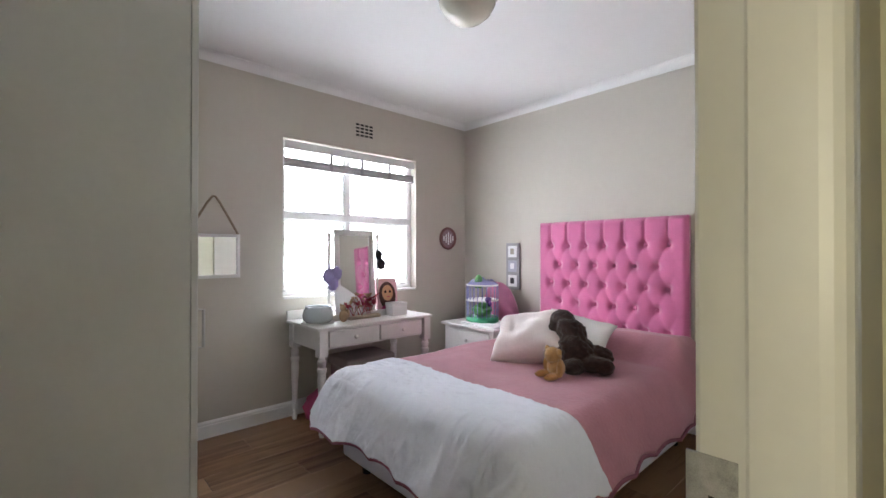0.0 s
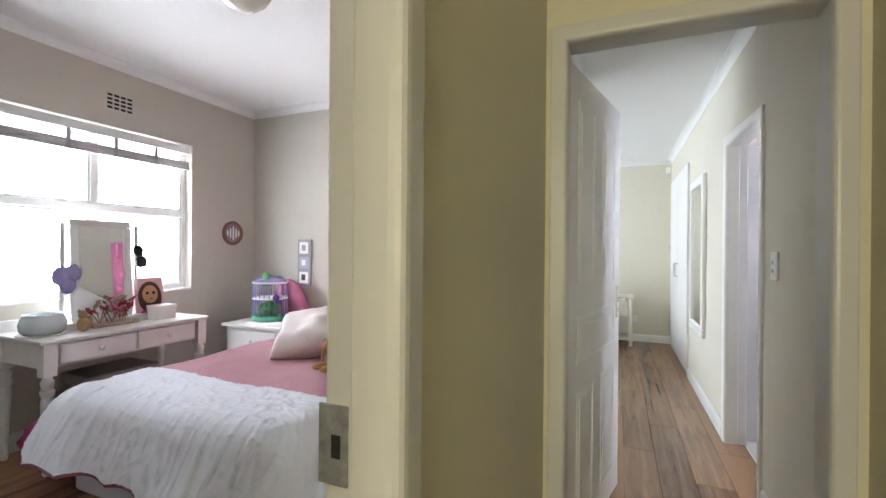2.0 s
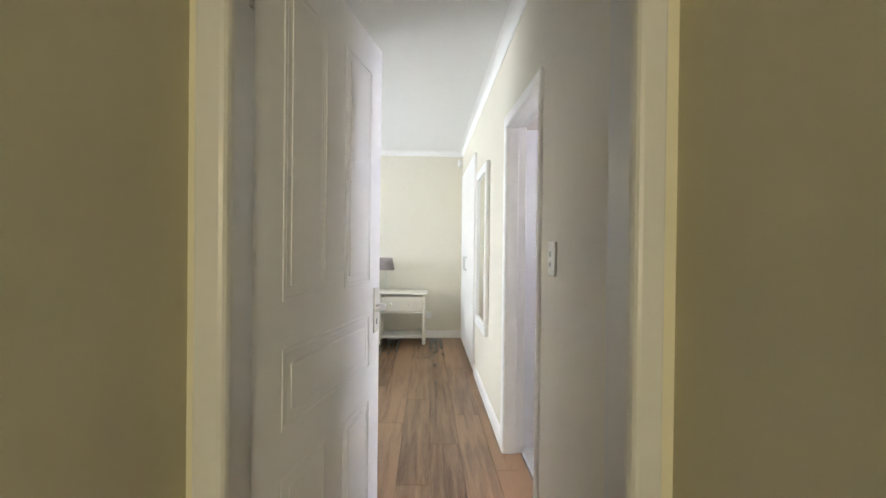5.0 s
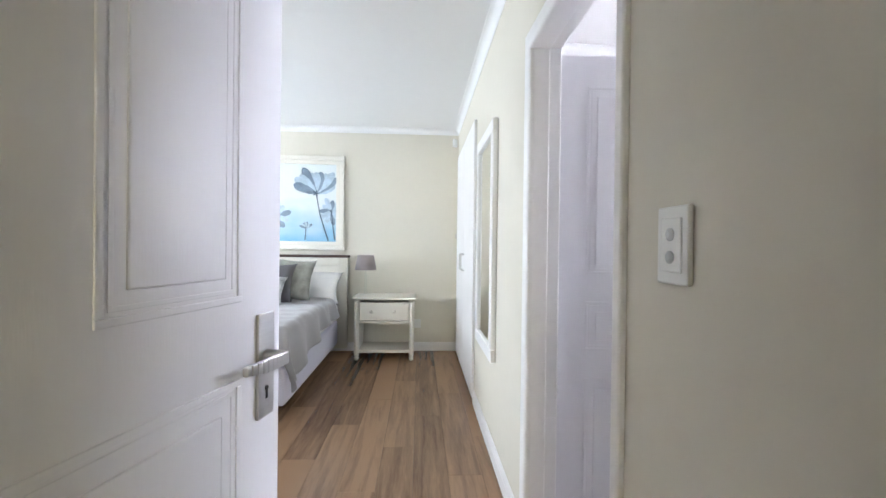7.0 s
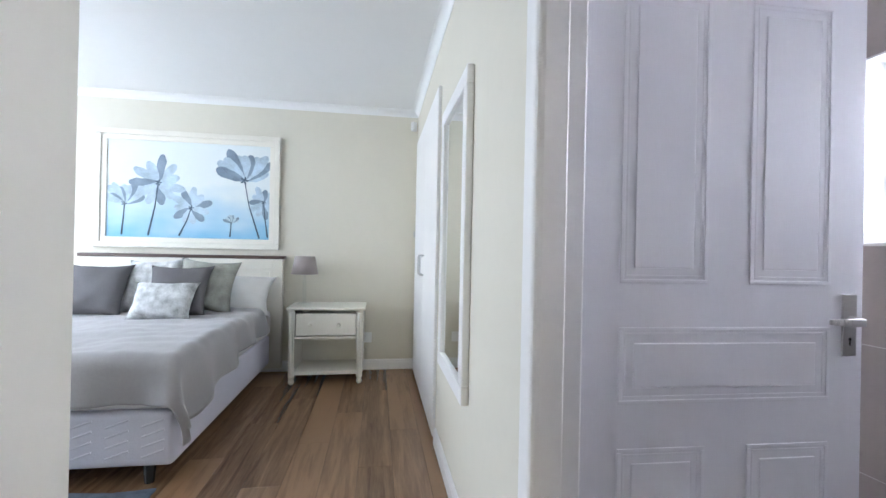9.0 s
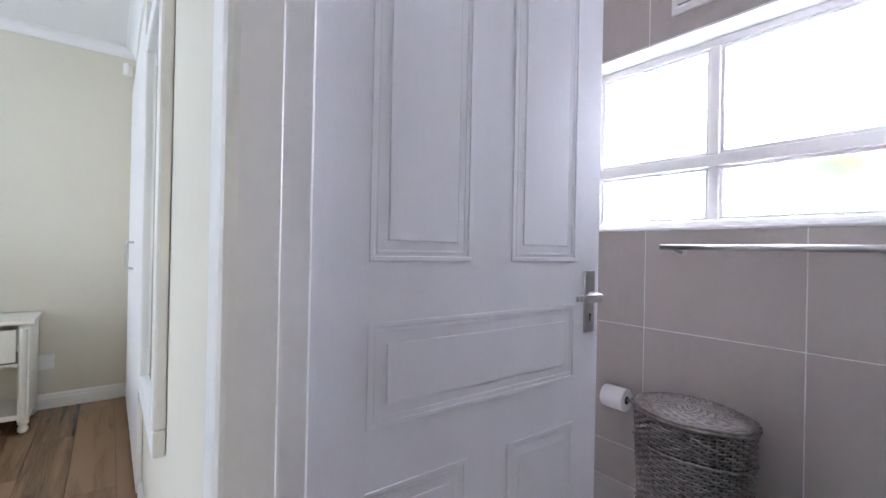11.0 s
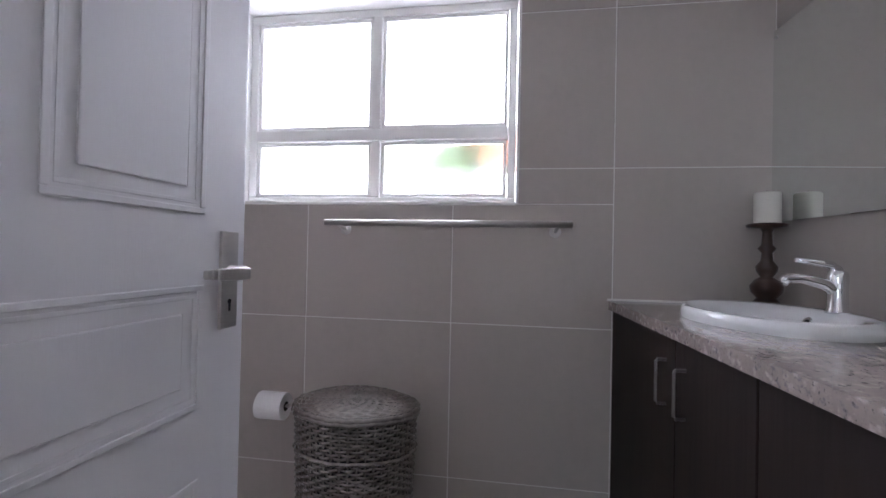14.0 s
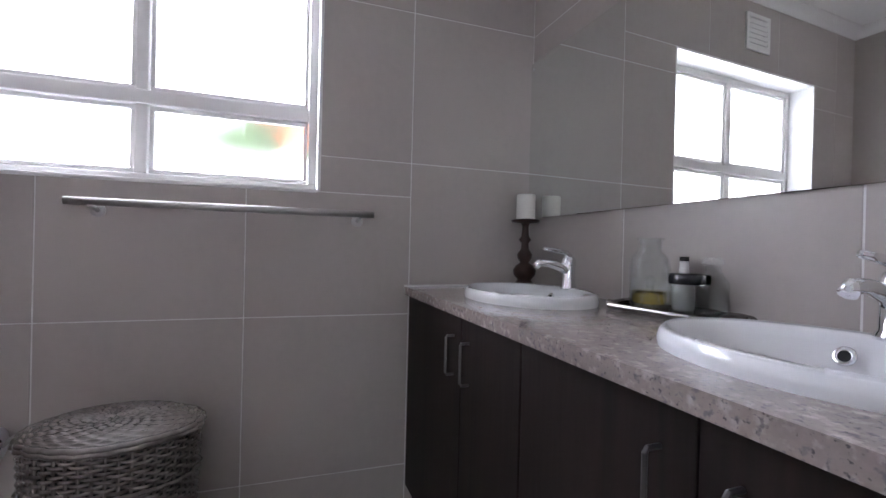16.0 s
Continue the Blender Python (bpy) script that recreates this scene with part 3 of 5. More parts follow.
# burglar bars outside the pink bedroom's window
bars = thing("burglar_bars", "thin white steel bars outside the window", "burglar bars")
for k in range(9):
    z = 1.0 + k * .13
    part("bar", tube([(WEST1 - .17, -.295, z), (WEST1 - .17, 1.025, z)], .006, 8), M_TRIM, bars)

# bright outside
for nm, lo, hi in (("backdrop_1", (-6.5, -4, -.5), (-6.45, 5, 6)), ("backdrop_2", (4.6, -2.5, -.5), (4.65, 6, 14)), ("backdrop_3", (-7.0, 1, 0), (-6.95, 6, 6))):
    structure(nm, box(lo, hi), M_SKYG if nm == "backdrop_2" else M_SKYB, "overexposed bright sky outside the window", "backdrop")
structure("ground", box((-60, -60, -.3), (60, 60, -.12)), mat("paving", (.42, .40, .36), .9, vary=.1, bump=.3), "pale paving outside the house", "ground")
structure("roof_slab", box((-4.2, -5.4, H1 + .101), (2.7, 5.3, H1 + .25)), M_CEIL, "flat slab over the rooms", "roof")

# ---------- pink bedroom ----------
random.seed(11)


def fold(v, k):
    return noise.noise(Vector((v[0] * k, v[1] * k, v[2] * k)))


# built-in wardrobe beside the doorway
wd = thing("wardrobe", "tall cream painted built-in wardrobe with flush doors", "wardrobe", (0, 0, 0))
part("carcass", box((WEST1, SOUTH1 + .002, 0), (-1.9, -1.312, H1 - .022), .002), M_FRAME, wd)
for k in range(3):
    x = WEST1 + .03 + k * .59
    d = part("door", box((x, -1.308, .06), (x + .585, -1.288, H1 - .10), .003), M_FRAME, wd)
    part("handle", tube([(x + .54, -1.288, .98), (x + .54, -1.262, .98), (x + .54, -1.262, 1.10), (x + .54, -1.288, 1.10)], .005, 8), M_STEEL, d, "steel bow handle")

# bed: base, legs, mattress
BX0, BX1, BY0, BY1, BT = -2.68, -1.365, -.40, 1.58, .59
bed = thing("bed", "double bed with a lilac-white base and pink cover", "bed", (0, 0, 0))
part("base", box((BX0 + .02, BY0 + .03, .10), (BX1 - .02, BY1, .36), .03, 4), M_BASE, bed, "lilac-white fabric bed base", True)
part("mattress", box((BX0, BY0 + .01, .36), (BX1, BY1, BT - .02), .05, 5), M_LINEN, bed, "white mattress", True)
for x in (BX0 + .12, BX1 - .12):
    for y in (BY0 + .14, BY1 - .14):
        part("leg", lathe([(.028, 0), (.03, .05), (.034, .10)], 14, None, (x, y, 0)), M_BLACK, bed, "black plastic foot")


def drape(d, soft=.13, steep=62):
    """How far out and down a cover hangs after a run d past the mattress edge: a soft bend, then a sloping fall."""
    out = down = 0.0
    n = 12
    for k in range(n):
        an = radians(steep) * min(1, (k + .5) / n * d / soft)
        out += math.cos(an) * d / n
        down += math.sin(an) * d / n
    return out, down


EDGE, OVER = .06, .35      # the bend begins EDGE inside the mattress; OVER is the run of the hanging part


def cover_point(s, y, lift=.0):
    """A point of the bedspread: s runs across the bed, over both sides; y along it."""
    x0, x1 = BX0 + EDGE, BX1 - EDGE
    a = -OVER + s * (x1 - x0 + 2 * OVER)
    scal = .022 * abs(math.sin(math.pi * (y + .05) / .26))
    bulge = .014 * fold((a, y, 0), 2.3) + .006 * fold((a, y, 3), 6)
    side = -1 if a < 0 else 1 if a > x1 - x0 else 0
    x, z = x0 + a, BT + bulge
    if side:
        d = (-a if side < 0 else a - (x1 - x0)) / OVER
        out, down = drape(d * (OVER - scal))
        sway = (.016 * math.sin(y * 9 + side) + .010 * fold((y, side, 2), 5)) * d * d
        x = (x0 if side < 0 else x1) + side * (out + sway)
        z = BT + bulge * (1 - d) - down
    # pillows under the cover at the head
    u = max(0, min(1, (y - 1.02) / .22)) * max(0, min(1, (x - (-2.10)) / .25))
    fall = 1 if side <= 0 else max(0, 1 - .9 * (x - x1) / .2)
    z += .15 * (u * u * (3 - 2 * u)) * (1 - .25 * max(0, (y - 1.35) / .2)) * fall
    return Vector((x, y, z + lift))


def spread(y0, y1, lift):
    return lambda u, v: cover_point(u, y0 + (y1 - y0) * v, lift)


cov = thing("bedspread", "dusty pink quilted bedspread with a scalloped plum edge", "bedspread")
part("quilt", sheet(spread(-.10, BY1 - .03, .006), 110, 90, .008), M_PINKQ, cov, "", True)


def foot_point(u, v):
    """White quilt over the foot: falls over the end and both corners in soft folds."""
    flat = BY0 + EDGE
    top = -.02 - flat
    b = v * (top + OVER + .02)
    if b < top:
        return cover_point(u, -.02 - b, .014)
    d = b - top
    p = cover_point(u, flat, .014)
    mid = cover_point(.5, flat, .014)
    a = -OVER + u * (BX1 - BX0 - 2 * EDGE + 2 * OVER)
    scal = .024 * abs(math.sin(math.pi * a / .25)) * min(1, d / .2)
    out, down = drape(max(0, d - scal))
    hang = max(0, -a, a - (BX1 - BX0 - 2 * EDGE)) / OVER
    folds = (.028 * math.sin(a * 7.5 + .6) + .02 * fold((a, 1, 0), 4)) * (d / OVER) ** 2
    # a corner hangs lower the further it lies from both edges, and turns inward
    p.y = flat - (out + folds) * (1 - .35 * hang)
    p.z -= down * (1 - .82 * hang)
    p.x += (-1 if a < 0 else 1) * .04 * hang * d / OVER if hang else 0
    return p


def quilted(u, v):
    """The white quilt with raised, leaf-like quilting."""
    p = foot_point(u, v)
    q = Vector((p.x * 9, p.y * 9 - p.z * 9, 2.0))
    ridge = max(0, 1 - 5.0 * abs(noise.noise(q))) + .8 * max(0, 1 - 5.0 * abs(noise.noise(q * 1.9 + Vector((7, 3, 1)))))
    p.z += .006 * ridge
    if v > .62:
        p.y -= .006 * ridge
    return p


throw = thing("white_quilt", "white embossed quilt over the foot of the bed", "quilt")
part("quilt", sheet(quilted, 300, 120, .008), M_WHITEQ, throw, "", True)
# scalloped plum binding
n = 160
bp = [foot_point(i / n, 1.0) + Vector((0, -.003, -.002)) for i in range(8, n - 7)]
part("binding", tube(bp, .0085, 6), M_BIND, throw, "plum scalloped binding", True)
bp = [cover_point(1.0, -.06 + i / 120 * 1.6) + Vector((.003, 0, 0)) for i in range(121)]
part("binding", tube(bp, .0085, 6), M_BIND, cov, "plum scalloped binding", True)
bp = [cover_point(0.0, -.06 + i / 120 * 1.6) + Vector((-.003, 0, 0)) for i in range(121)]
part("binding", tube(bp, .0085, 6), M_BIND, cov, "plum scalloped binding", True)

# tufted headboard
hb = thing("headboard", "tall pink velvet headboard with deep button tufting", "headboard")
HX0, HX1, HZ0, HZ1, HY = -2.68, -1.45, .30, 1.545, 1.60
btn = []
for r in range(7):
    z = 1.335 - r * .16
    odd = r % 2
    for c in range(7 - odd):
        btn.append((-2.555 + c * .162 + odd * .081, z))


def tuft(u, v):
    x, z = HX0 + u * (HX1 - HX0), HZ0 + v * (HZ1 - HZ0)
    edge = min(x - HX0, HX1 - x, HZ1 - z)
    depth = .07
    if edge < .035:
        depth -= .035 * (1 - max(edge, 0) / .035) ** 2
    ds = sorted(((x - bx) ** 2 + (z - bz) ** 2) ** .5 for bx, bz in btn)
    depth -= .042 * math.exp(-(ds[0] / .034) ** 2)
    # diagonal pleats between buttons
    if z < 1.36:
        a = ((x + 2.555) / .162 + (1.335 - z) / .32)
        b = ((x + 2.555) / .162 - (1.335 - z) / .32)
        da, db = abs(a - round(a)) * .145, abs(b - round(b)) * .145
        fade = max(0, min(1, (min(x - HX0, HX1 - x) - .05) / .06))
        depth -= fade * .004 * (math.exp(-(da / .011) ** 2) + math.exp(-(db / .011) ** 2)) * .8
        depth += fade * .004 * min(1, min(da, db) / .04)
    else:
        a = (x + 2.555) / .162
        da = abs(a - round(a)) * .162
        if -.2 < a < 6.2:
            depth -= .014 * math.exp(-(da / .012) ** 2)
    return Vector((x, NORTH1 - .03 - depth, z))


part("upholstery", sheet(tuft, 150, 150), M_PINKV, hb, "", True)
part("backing", box((HX0 + .003, NORTH1 - .066, .05), (HX1 - .003, NORTH1 - .018, HZ1 - .004), .004), M_PINKV, hb)
for bx, bz in btn[:26]:
    m = Matrix.Translation((bx, NORTH1 - .072, bz)) @ Matrix.Rotation(radians(90), 4, 'X')
    part("button", lathe([(.012, 0), (.011, .006), (.006, .009)], 12, None, (0, 0, 0), 1, 1, m), M_PINKV, hb)


def place(name, label, category, bm, material, m, group="", smooth=True):
    ob = part(name, bm, material, None, "", smooth)
    ob.matrix_world = m
    return tagged(ob, label, category, group)


def fuse(ob, size):
    """Runs a plush shape's lumps together into one skin."""
    md = ob.modifiers.new("skin", 'REMESH')
    md.mode, md.voxel_size, md.use_smooth_shade = 'VOXEL', size, True


place("pillow", "blush satin pillow leaning across the bed", "pillow", cushion(.50, .42, .20, 20, 2, .02), M_SATIN,
      Matrix.Translation((-2.07, .66, .735)) @ Matrix.Rotation(radians(2), 4, 'Z') @ Matrix.Rotation(radians(-58), 4, 'X') @ Matrix.Rotation(radians(-22), 4, 'Y'))
place("pillow", "crumpled white cotton pillow standing behind the plush toys", "pillow", cushion(.46, .34, .14, 20, 9, .02), M_LINEN,
      Matrix.Translation((-1.93, .98, .72)) @ Matrix.Rotation(radians(30), 4, 'Z') @ Matrix.Rotation(radians(-46), 4, 'X') @ Matrix.Rotation(radians(16), 4, 'Y'))
bm = blob([((0, 0, .10), (.12, .11, .11)), ((-.05, .04, .20), (.10, .08, .085)), ((-.115, .06, .275), (.075, .065, .06)), ((-.15, .02, .20), (.04, .05, .07)), ((-.06, .0, .255), (.045, .04, .035)),
           ((.13, -.03, .06), (.10, .055, .05)), ((.20, -.02, .055), (.05, .05, .048)), ((.06, -.10, .045), (.06, .09, .045)), ((-.10, -.05, .09), (.055, .08, .06)), ((.10, .08, .08), (.10, .06, .065))], 4, .022, 52)
bear = place("plush_bear", "dark brown shaggy plush toy lying on the bed", "plush toy", bm, M_BEAR, Matrix.Translation((-1.76, .66, BT + .0)))
bm = blob([((0, 0, .055), (.055, .045, .055)), ((0, -.02, .125), (.05, .045, .045)), ((-.05, -.02, .15), (.02, .012, .02)), ((.05, -.02, .15), (.02, .012, .02)),
           ((-.04, -.06, .02), (.022, .05, .02)), ((.04, -.06, .02), (.022, .05, .02)), ((-.06, -.02, .06), (.018, .02, .045)), ((.06, -.02, .06), (.018, .02, .045))], 3, .008, 40)
fuse(bear, .006)
monkey = place("plush_monkey", "golden tan plush toy sitting on the bed", "plush toy", bm, M_TAN, Matrix.Translation((-1.73, .42, BT + .005)) @ Matrix.Rotation(radians(-20), 4, 'Z'))
fuse(monkey, .004)

# dressing table
desk = thing("dressing_table", "white painted dressing table with two drawers and turned legs", "table", (0, 0, 0))
DX0, DX1, DY0, DY1, DZ = -3.66, -3.13, -.29, .745, .76
part("tabletop", box((DX0, DY0, DZ - .022), (DX1, DY1, DZ), .006, 3), M_DESK, desk)
part("gallery", box((DX0, DY0, DZ), (DX0 + .018, DY1, DZ + .07), .006, 3), M_DESK, desk)
part("apron", box((DX0 + .02, DY0 + .03, DZ - .165), (DX1 - .045, DY1 - .03, DZ - .022), .002), M_DESK, desk)
leg_prof = [(.015, 0), (.02, .02), (.014, .05), (.024, .30), (.030, .40), (.026, .44), (.033, .455), (.033, .475), (.024, .485), (.030, .51), (.030, .525), (.022, .54), (.022, .56)]
for x in (DX0 + .045, DX1 - .04):
    for y in (DY0 + .05, DY1 - .05):
        b = lathe(leg_prof, 20, None, (x, y, 0))
        box((x - .033, y - .033, .555), (x + .033, y + .033, DZ - .022), .003, 2, b)
        part("leg", b, M_DESK, desk, "")
dm = (DY0 + DY1) / 2
for y0, y1 in ((DY0 + .10, dm - .012), (dm + .012, DY1 - .10)):
    d = part("drawer", box((DX1 - .05, y0, DZ - .15), (DX1 - .022, y1, DZ - .035), .005, 3), M_DESK, desk)
    m = Matrix.Translation((DX1 - .024, (y0 + y1) / 2, DZ - .092)) @ Matrix.Rotation(radians(90), 4, 'Y')
    part("knob", lathe([(.006, 0), (.006, .01), (.015, .016), (.016, .024), (.008, .03)], 16, None, (0, 0, 0), 1, 1, m), M_KNOB, d, "white knob", True)

# swing mirror on the dressing table
vm = thing("vanity_mirror", "white swing mirror between turned posts, draped with bows and papers", "mirror")
m = Matrix.Translation((-3.44, .175, 1.13)) @ Matrix.Rotation(radians(92.8), 4, 'Z') @ Matrix.Rotation(radians(-3), 4, 'X')
part("frame", ring_frame(.37, .66, .045, .025, .008, m), M_DESK, vm)
part("glass", box((-.145, -.012, -.29), (.145, -.006, .29), 0, 1, None, m), M_MIRROR, vm, "mirror glass")
for y in (-.045, .395):
    part("post", lathe([(.022, 0), (.022, .03), (.010, .05), (.013, .2), (.010, .35), (.014, .5), (.010, .62), (.014, .64), (.016, .655), (.008, .675)], 16, None, (-3.44, y, DZ)), M_DESK, vm, "", True)
part("foot", box((-3.53, -.09, DZ), (-3.35, .44, DZ + .045), .006, 3), M_DESK, vm)
place("hair_bow", "black fabric hair bow hung on the mirror post", "hair bow",
      blob([((0, -.01, .035), (.02, .035, .04)), ((0, .015, -.045), (.022, .038, .045)), ((.005, 0, 0), (.018, .018, .018))], 3, .02, 20), M_BLACK, Matrix.Translation((-3.405, .40, 1.225)))
place("hair_bow", "lilac ruffled hair bow hung on the mirror post", "hair bow",
      blob([((0, -.03, 0), (.03, .045, .06)), ((0, .03, .02), (.03, .045, .05)), ((.01, 0, -.06), (.025, .04, .05))], 3, .05, 34), mat("lilac_ribbon", (.33, .29, .52), .7, vary=.2), Matrix.Translation((-3.395, -.04, 1.10)))
place("paper", "white sheet of paper leaning on the mirror", "paper", sheet(lambda u, v: Vector((.03 * math.sin(3 * u) - .05 * v, -.12 + .24 * u, v * (.26 - .16 * u) + .04)), 10, 8, .002), M_PAPER, Matrix.Translation((-3.37, .10, DZ + .0)))

# things on the dressing table
bowl = thing("fish_bowl", "round pale glass bowl on a white tray", "bowl", (-3.36, -.175, DZ))
part("bowl", lathe([(.085, .008), (.105, .03), (.110, .065), (.100, .10), (.088, .115), (.094, .122), (.090, .126), (.084, .117), (.095, .10), (.104, .065), (.099, .032), (.08, .014)], 32), M_AQUA, bowl, "", True)
part("saucer", lathe([(.07, 0), (.118, .003), (.12, .008), (.07, .006)], 32), M_WHITEP, bowl, "white saucer", True)
bm = blob([((0, 0, .045), (.03, .035, .045)), ((0, -.005, .105), (.022, .024, .026)), ((0, .03, .06), (.02, .02, .035)), ((.01, -.03, .13), (.006, .007, .012))], 3, .006, 20)
place("duck_ornament", "small brown and cream bird ornament", "ornament", bm, mat("painted_resin", (.34, .22, .12), .5, vary=.5, scale=30), Matrix.Translation((-3.27, -.015, DZ)))
bk = thing("basket_tray", "woven tray of red dried flowers on the dressing table", "basket", (-3.36, .20, DZ))
part("tray", box((-.06, -.14, 0), (.06, .14, .028), .01, 3), mat("pale_wicker", (.5, .42, .32), .8, vary=.3, scale=40, bump=.6), bk)
M_RED, M_PLUMF = mat("dried_red_petal", (.30, .03, .05), .8, vary=.5, scale=30), mat("straw_bits", (.35, .25, .14), .8, vary=.4, scale=30)
random.seed(8)
for k in range(26):
    an, sp, h = random.uniform(0, 6.28), random.uniform(.0, .11), random.uniform(.07, .17)
    b = bmesh.new()
    c = Vector((random.uniform(-.04, .04), random.uniform(-.11, .11), .02))
    tip = c + Vector((math.cos(an) * .05, math.sin(an) * .06, h))
    tube([c, (c + tip) / 2 + Vector((0, 0, .01)), tip], .003, 6, b)
    for j in range(5):
        q = tip + Vector((random.uniform(-.02, .02), random.uniform(-.025, .025), random.uniform(-.02, .02)))
        tube([tip, (tip + q) / 2, q + (q - tip) * .4], .008, 6, b, [.004, .009, .002])
    part("flower", b, M_RED if k % 3 else M_PLUMF, bk)
place("box", "small white lidded box", "box", box((-.05, -.075, 0), (.05, .075, .10), .004, 2, box((-.053, -.078, .08), (.053, .078, .104), .004)), M_DESK, Matrix.Translation((-3.31, .50, DZ)))
doll = thing("canvas_picture", "small pink canvas with a simple cartoon portrait", "picture", (-3.41, .485, DZ))
m = Matrix.Rotation(radians(90), 4, 'Z') @ Matrix.Rotation(radians(-8), 4, 'X')
part("canvas", box((-.105, -.012, 0), (.105, .012, .30), .003, 2, None, m), mat("pale_pink_canvas", (.68, .42, .46), .8), doll)


def disc(cx, cz, rx, rz, y, mm, n=28):
    return lathe([(1, 0), (1, .003)], n, None, (0, 0, 0), 1, 1, mm @ Matrix.Translation((cx, y, cz)) @ Matrix.Rotation(radians(90), 4, 'X') @ Matrix.Diagonal((rx, rz, 1, 1)))


part("hair", disc(0, .155, .085, .115, -.0125, m), mat("paint_brown", (.07, .025, .018), .7), doll)
part("face", disc(0, .175, .055, .066, -.0155, m), mat("paint_tan", (.58, .33, .18), .7), doll)
for ex in (-.022, .025):
    part("eye", disc(ex, .185, .011, .011, -.0185, m, 14), M_BLACK, doll)
part("mouth", disc(.004, .143, .014, .005, -.0185, m, 14), mat("paint_rose", (.5, .08, .12), .7), doll)
part("dress", disc(0, .04, .075, .036, -.0150, m), mat("paint_magenta", (.42, .05, .17), .7), doll)
# added stool-shaped block, standing in for the dim shelf under the table
place("stool", "grey-brown block standing in for the dim shelf under the dressing table", "stool", box((-.16, -.22, .40), (.16, .22, .47), .02, 3, box((-.14, -.2, 0), (.14, .2, .40), .01)), mat("grey_brown_matt", (.30, .26, .25), .85), Matrix.Translation((-3.40, .22, 0)))
place("bag", "crumpled pink fabric bag on the floor under the table", "bag", blob([((0, 0, .13), (.09, .13, .13)), ((.02, .08, .2), (.06, .08, .08))], 3, .03, 18), mat("hot_pink_fabric", (.42, .06, .16), .85, vary=.25, scale=14), Matrix.Translation((-3.42, -.12, 0)))

# bedside chest with toy cage
ns = thing("bedside_chest", "white painted bedside chest with one visible drawer", "bedside table")
part("body", box((-3.40, 1.14, .02), (-2.80, 1.62, .60), .006), M_DESK, ns)
part("top", box((-3.43, 1.11, .60), (-2.77, 1.64, .625), .007, 3), M_DESK, ns)
for z in (.40, .20):
    d = part("drawer", box((-3.36, 1.128, z), (-2.84, 1.142, z + .17), .005, 3), M_DESK, ns)
    m = Matrix.Translation((-3.1, 1.13, z + .09)) @ Matrix.Rotation(radians(90), 4, 'X')
    part("knob", lathe([(.006, 0), (.006, .01), (.014, .016), (.010, .026)], 14, None, (0, 0, 0), 1, 1, m), M_STEEL, d, "steel knob", True)
place("paper_stack", "loose white papers on the bedside chest", "paper", box((-.12, -.08, 0), (.12, .08, .008), .002, 2, box((-.3, -.06, 0), (-.13, .08, .012), .002)), M_PAPER, Matrix.Translation((-2.93, 1.24, .625)))
cage = thing("toy_cage", "small green and lilac toy cage with white rims", "toy", (-3.14, 1.38, .625))
part("base", lathe([(.15, 0), (.155, .02), (.15, .05), (.14, .055)], 32), M_GREEN, cage, "green plastic base", True)
for z in (.20, .34):
    part("rim", lathe([(.15, z), (.153, z + .008), (.15, z + .016), (.143, z + .008)], 32), M_WHITEP, cage, "white rim", True)
M_NET = mat("lilac_mesh_panel", (.28, .27, .50), .6, vary=.15)
for k in range(22):
    an = 2 * math.pi * k / 22
    part("rod", tube([(.148 * math.cos(an), .148 * math.sin(an), .05), (.148 * math.cos(an), .148 * math.sin(an), .35), (.09 * math.cos(an), .09 * math.sin(an), .40)], .0035, 6), M_NET, cage)
part("lid", lathe([(.145, .352), (.135, .36), (.10, .375), (.05, .385), (.02, .40), (.012, .42)], 28), M_NET, cage, "lilac domed lid", True)
part("finial", lathe([(.035, .34), (.04, .40), (.03, .44), (.012, .465)], 16, None, (0, -.05, -.02)), M_LIME, cage, "lime green cap", True)
part("filling", blob([((0, 0, .11), (.09, .09, .06)), ((.04, -.03, .16), (.05, .05, .04))], 3, .03, 16), M_LIME, cage, "pale green filling")
part("flower", blob([((.135, -.07, .22), (.03, .03, .03)), ((.15, -.07, .19), (.02, .02, .03))], 2, .02, 20), mat("violet_plastic", (.12, .06, .26), .5), cage)
place("doll_clothes", "soft pink fabric draped behind the toy cage", "fabric", sheet(lambda u, v: Vector((-.24 + .48 * u + .02 * math.sin(9 * v), .04 * math.sin(7 * u) + .03 * v, .36 * v * (1 - .9 * (2 * u - 1) ** 4))), 26, 14, .01), mat("soft_pink_fabric", (.62, .24, .38), .85, vary=.15, scale=12), Matrix.Translation((-3.13, 1.56, .63)))

# wall decorations
wm = thing("hanging_mirror", "small square mirror in a white frame on a rope", "mirror")
m = Matrix.Translation((WEST1 + .002, -.79, 1.255)) @ Matrix.Rotation(radians(90), 4, 'Z')
part("frame", ring_frame(.34, .31, .022, .028, .003, m), M_TRIM, wm)
part("glass", box((-.15, -.014, -.135), (.15, -.006, .135), 0, 1, None, m), M_MIRROR, wm, "mirror glass")
part("rope", tube([(WEST1 + .012, -.95, 1.41), (WEST1 + .012, -.83, 1.63), (WEST1 + .014, -.80, 1.672), (WEST1 + .014, -.78, 1.672), (WEST1 + .012, -.75, 1.63), (WEST1 + .012, -.63, 1.41)], .008, 8), M_ROPE, wm, "jute rope")
pq = thing("round_plaque", "round wall plaque with a dusty rose rim", "wall plaque")
m = Matrix.Translation((WEST1 + .001, 1.455, 1.425)) @ Matrix.Rotation(radians(90), 4, 'Y')
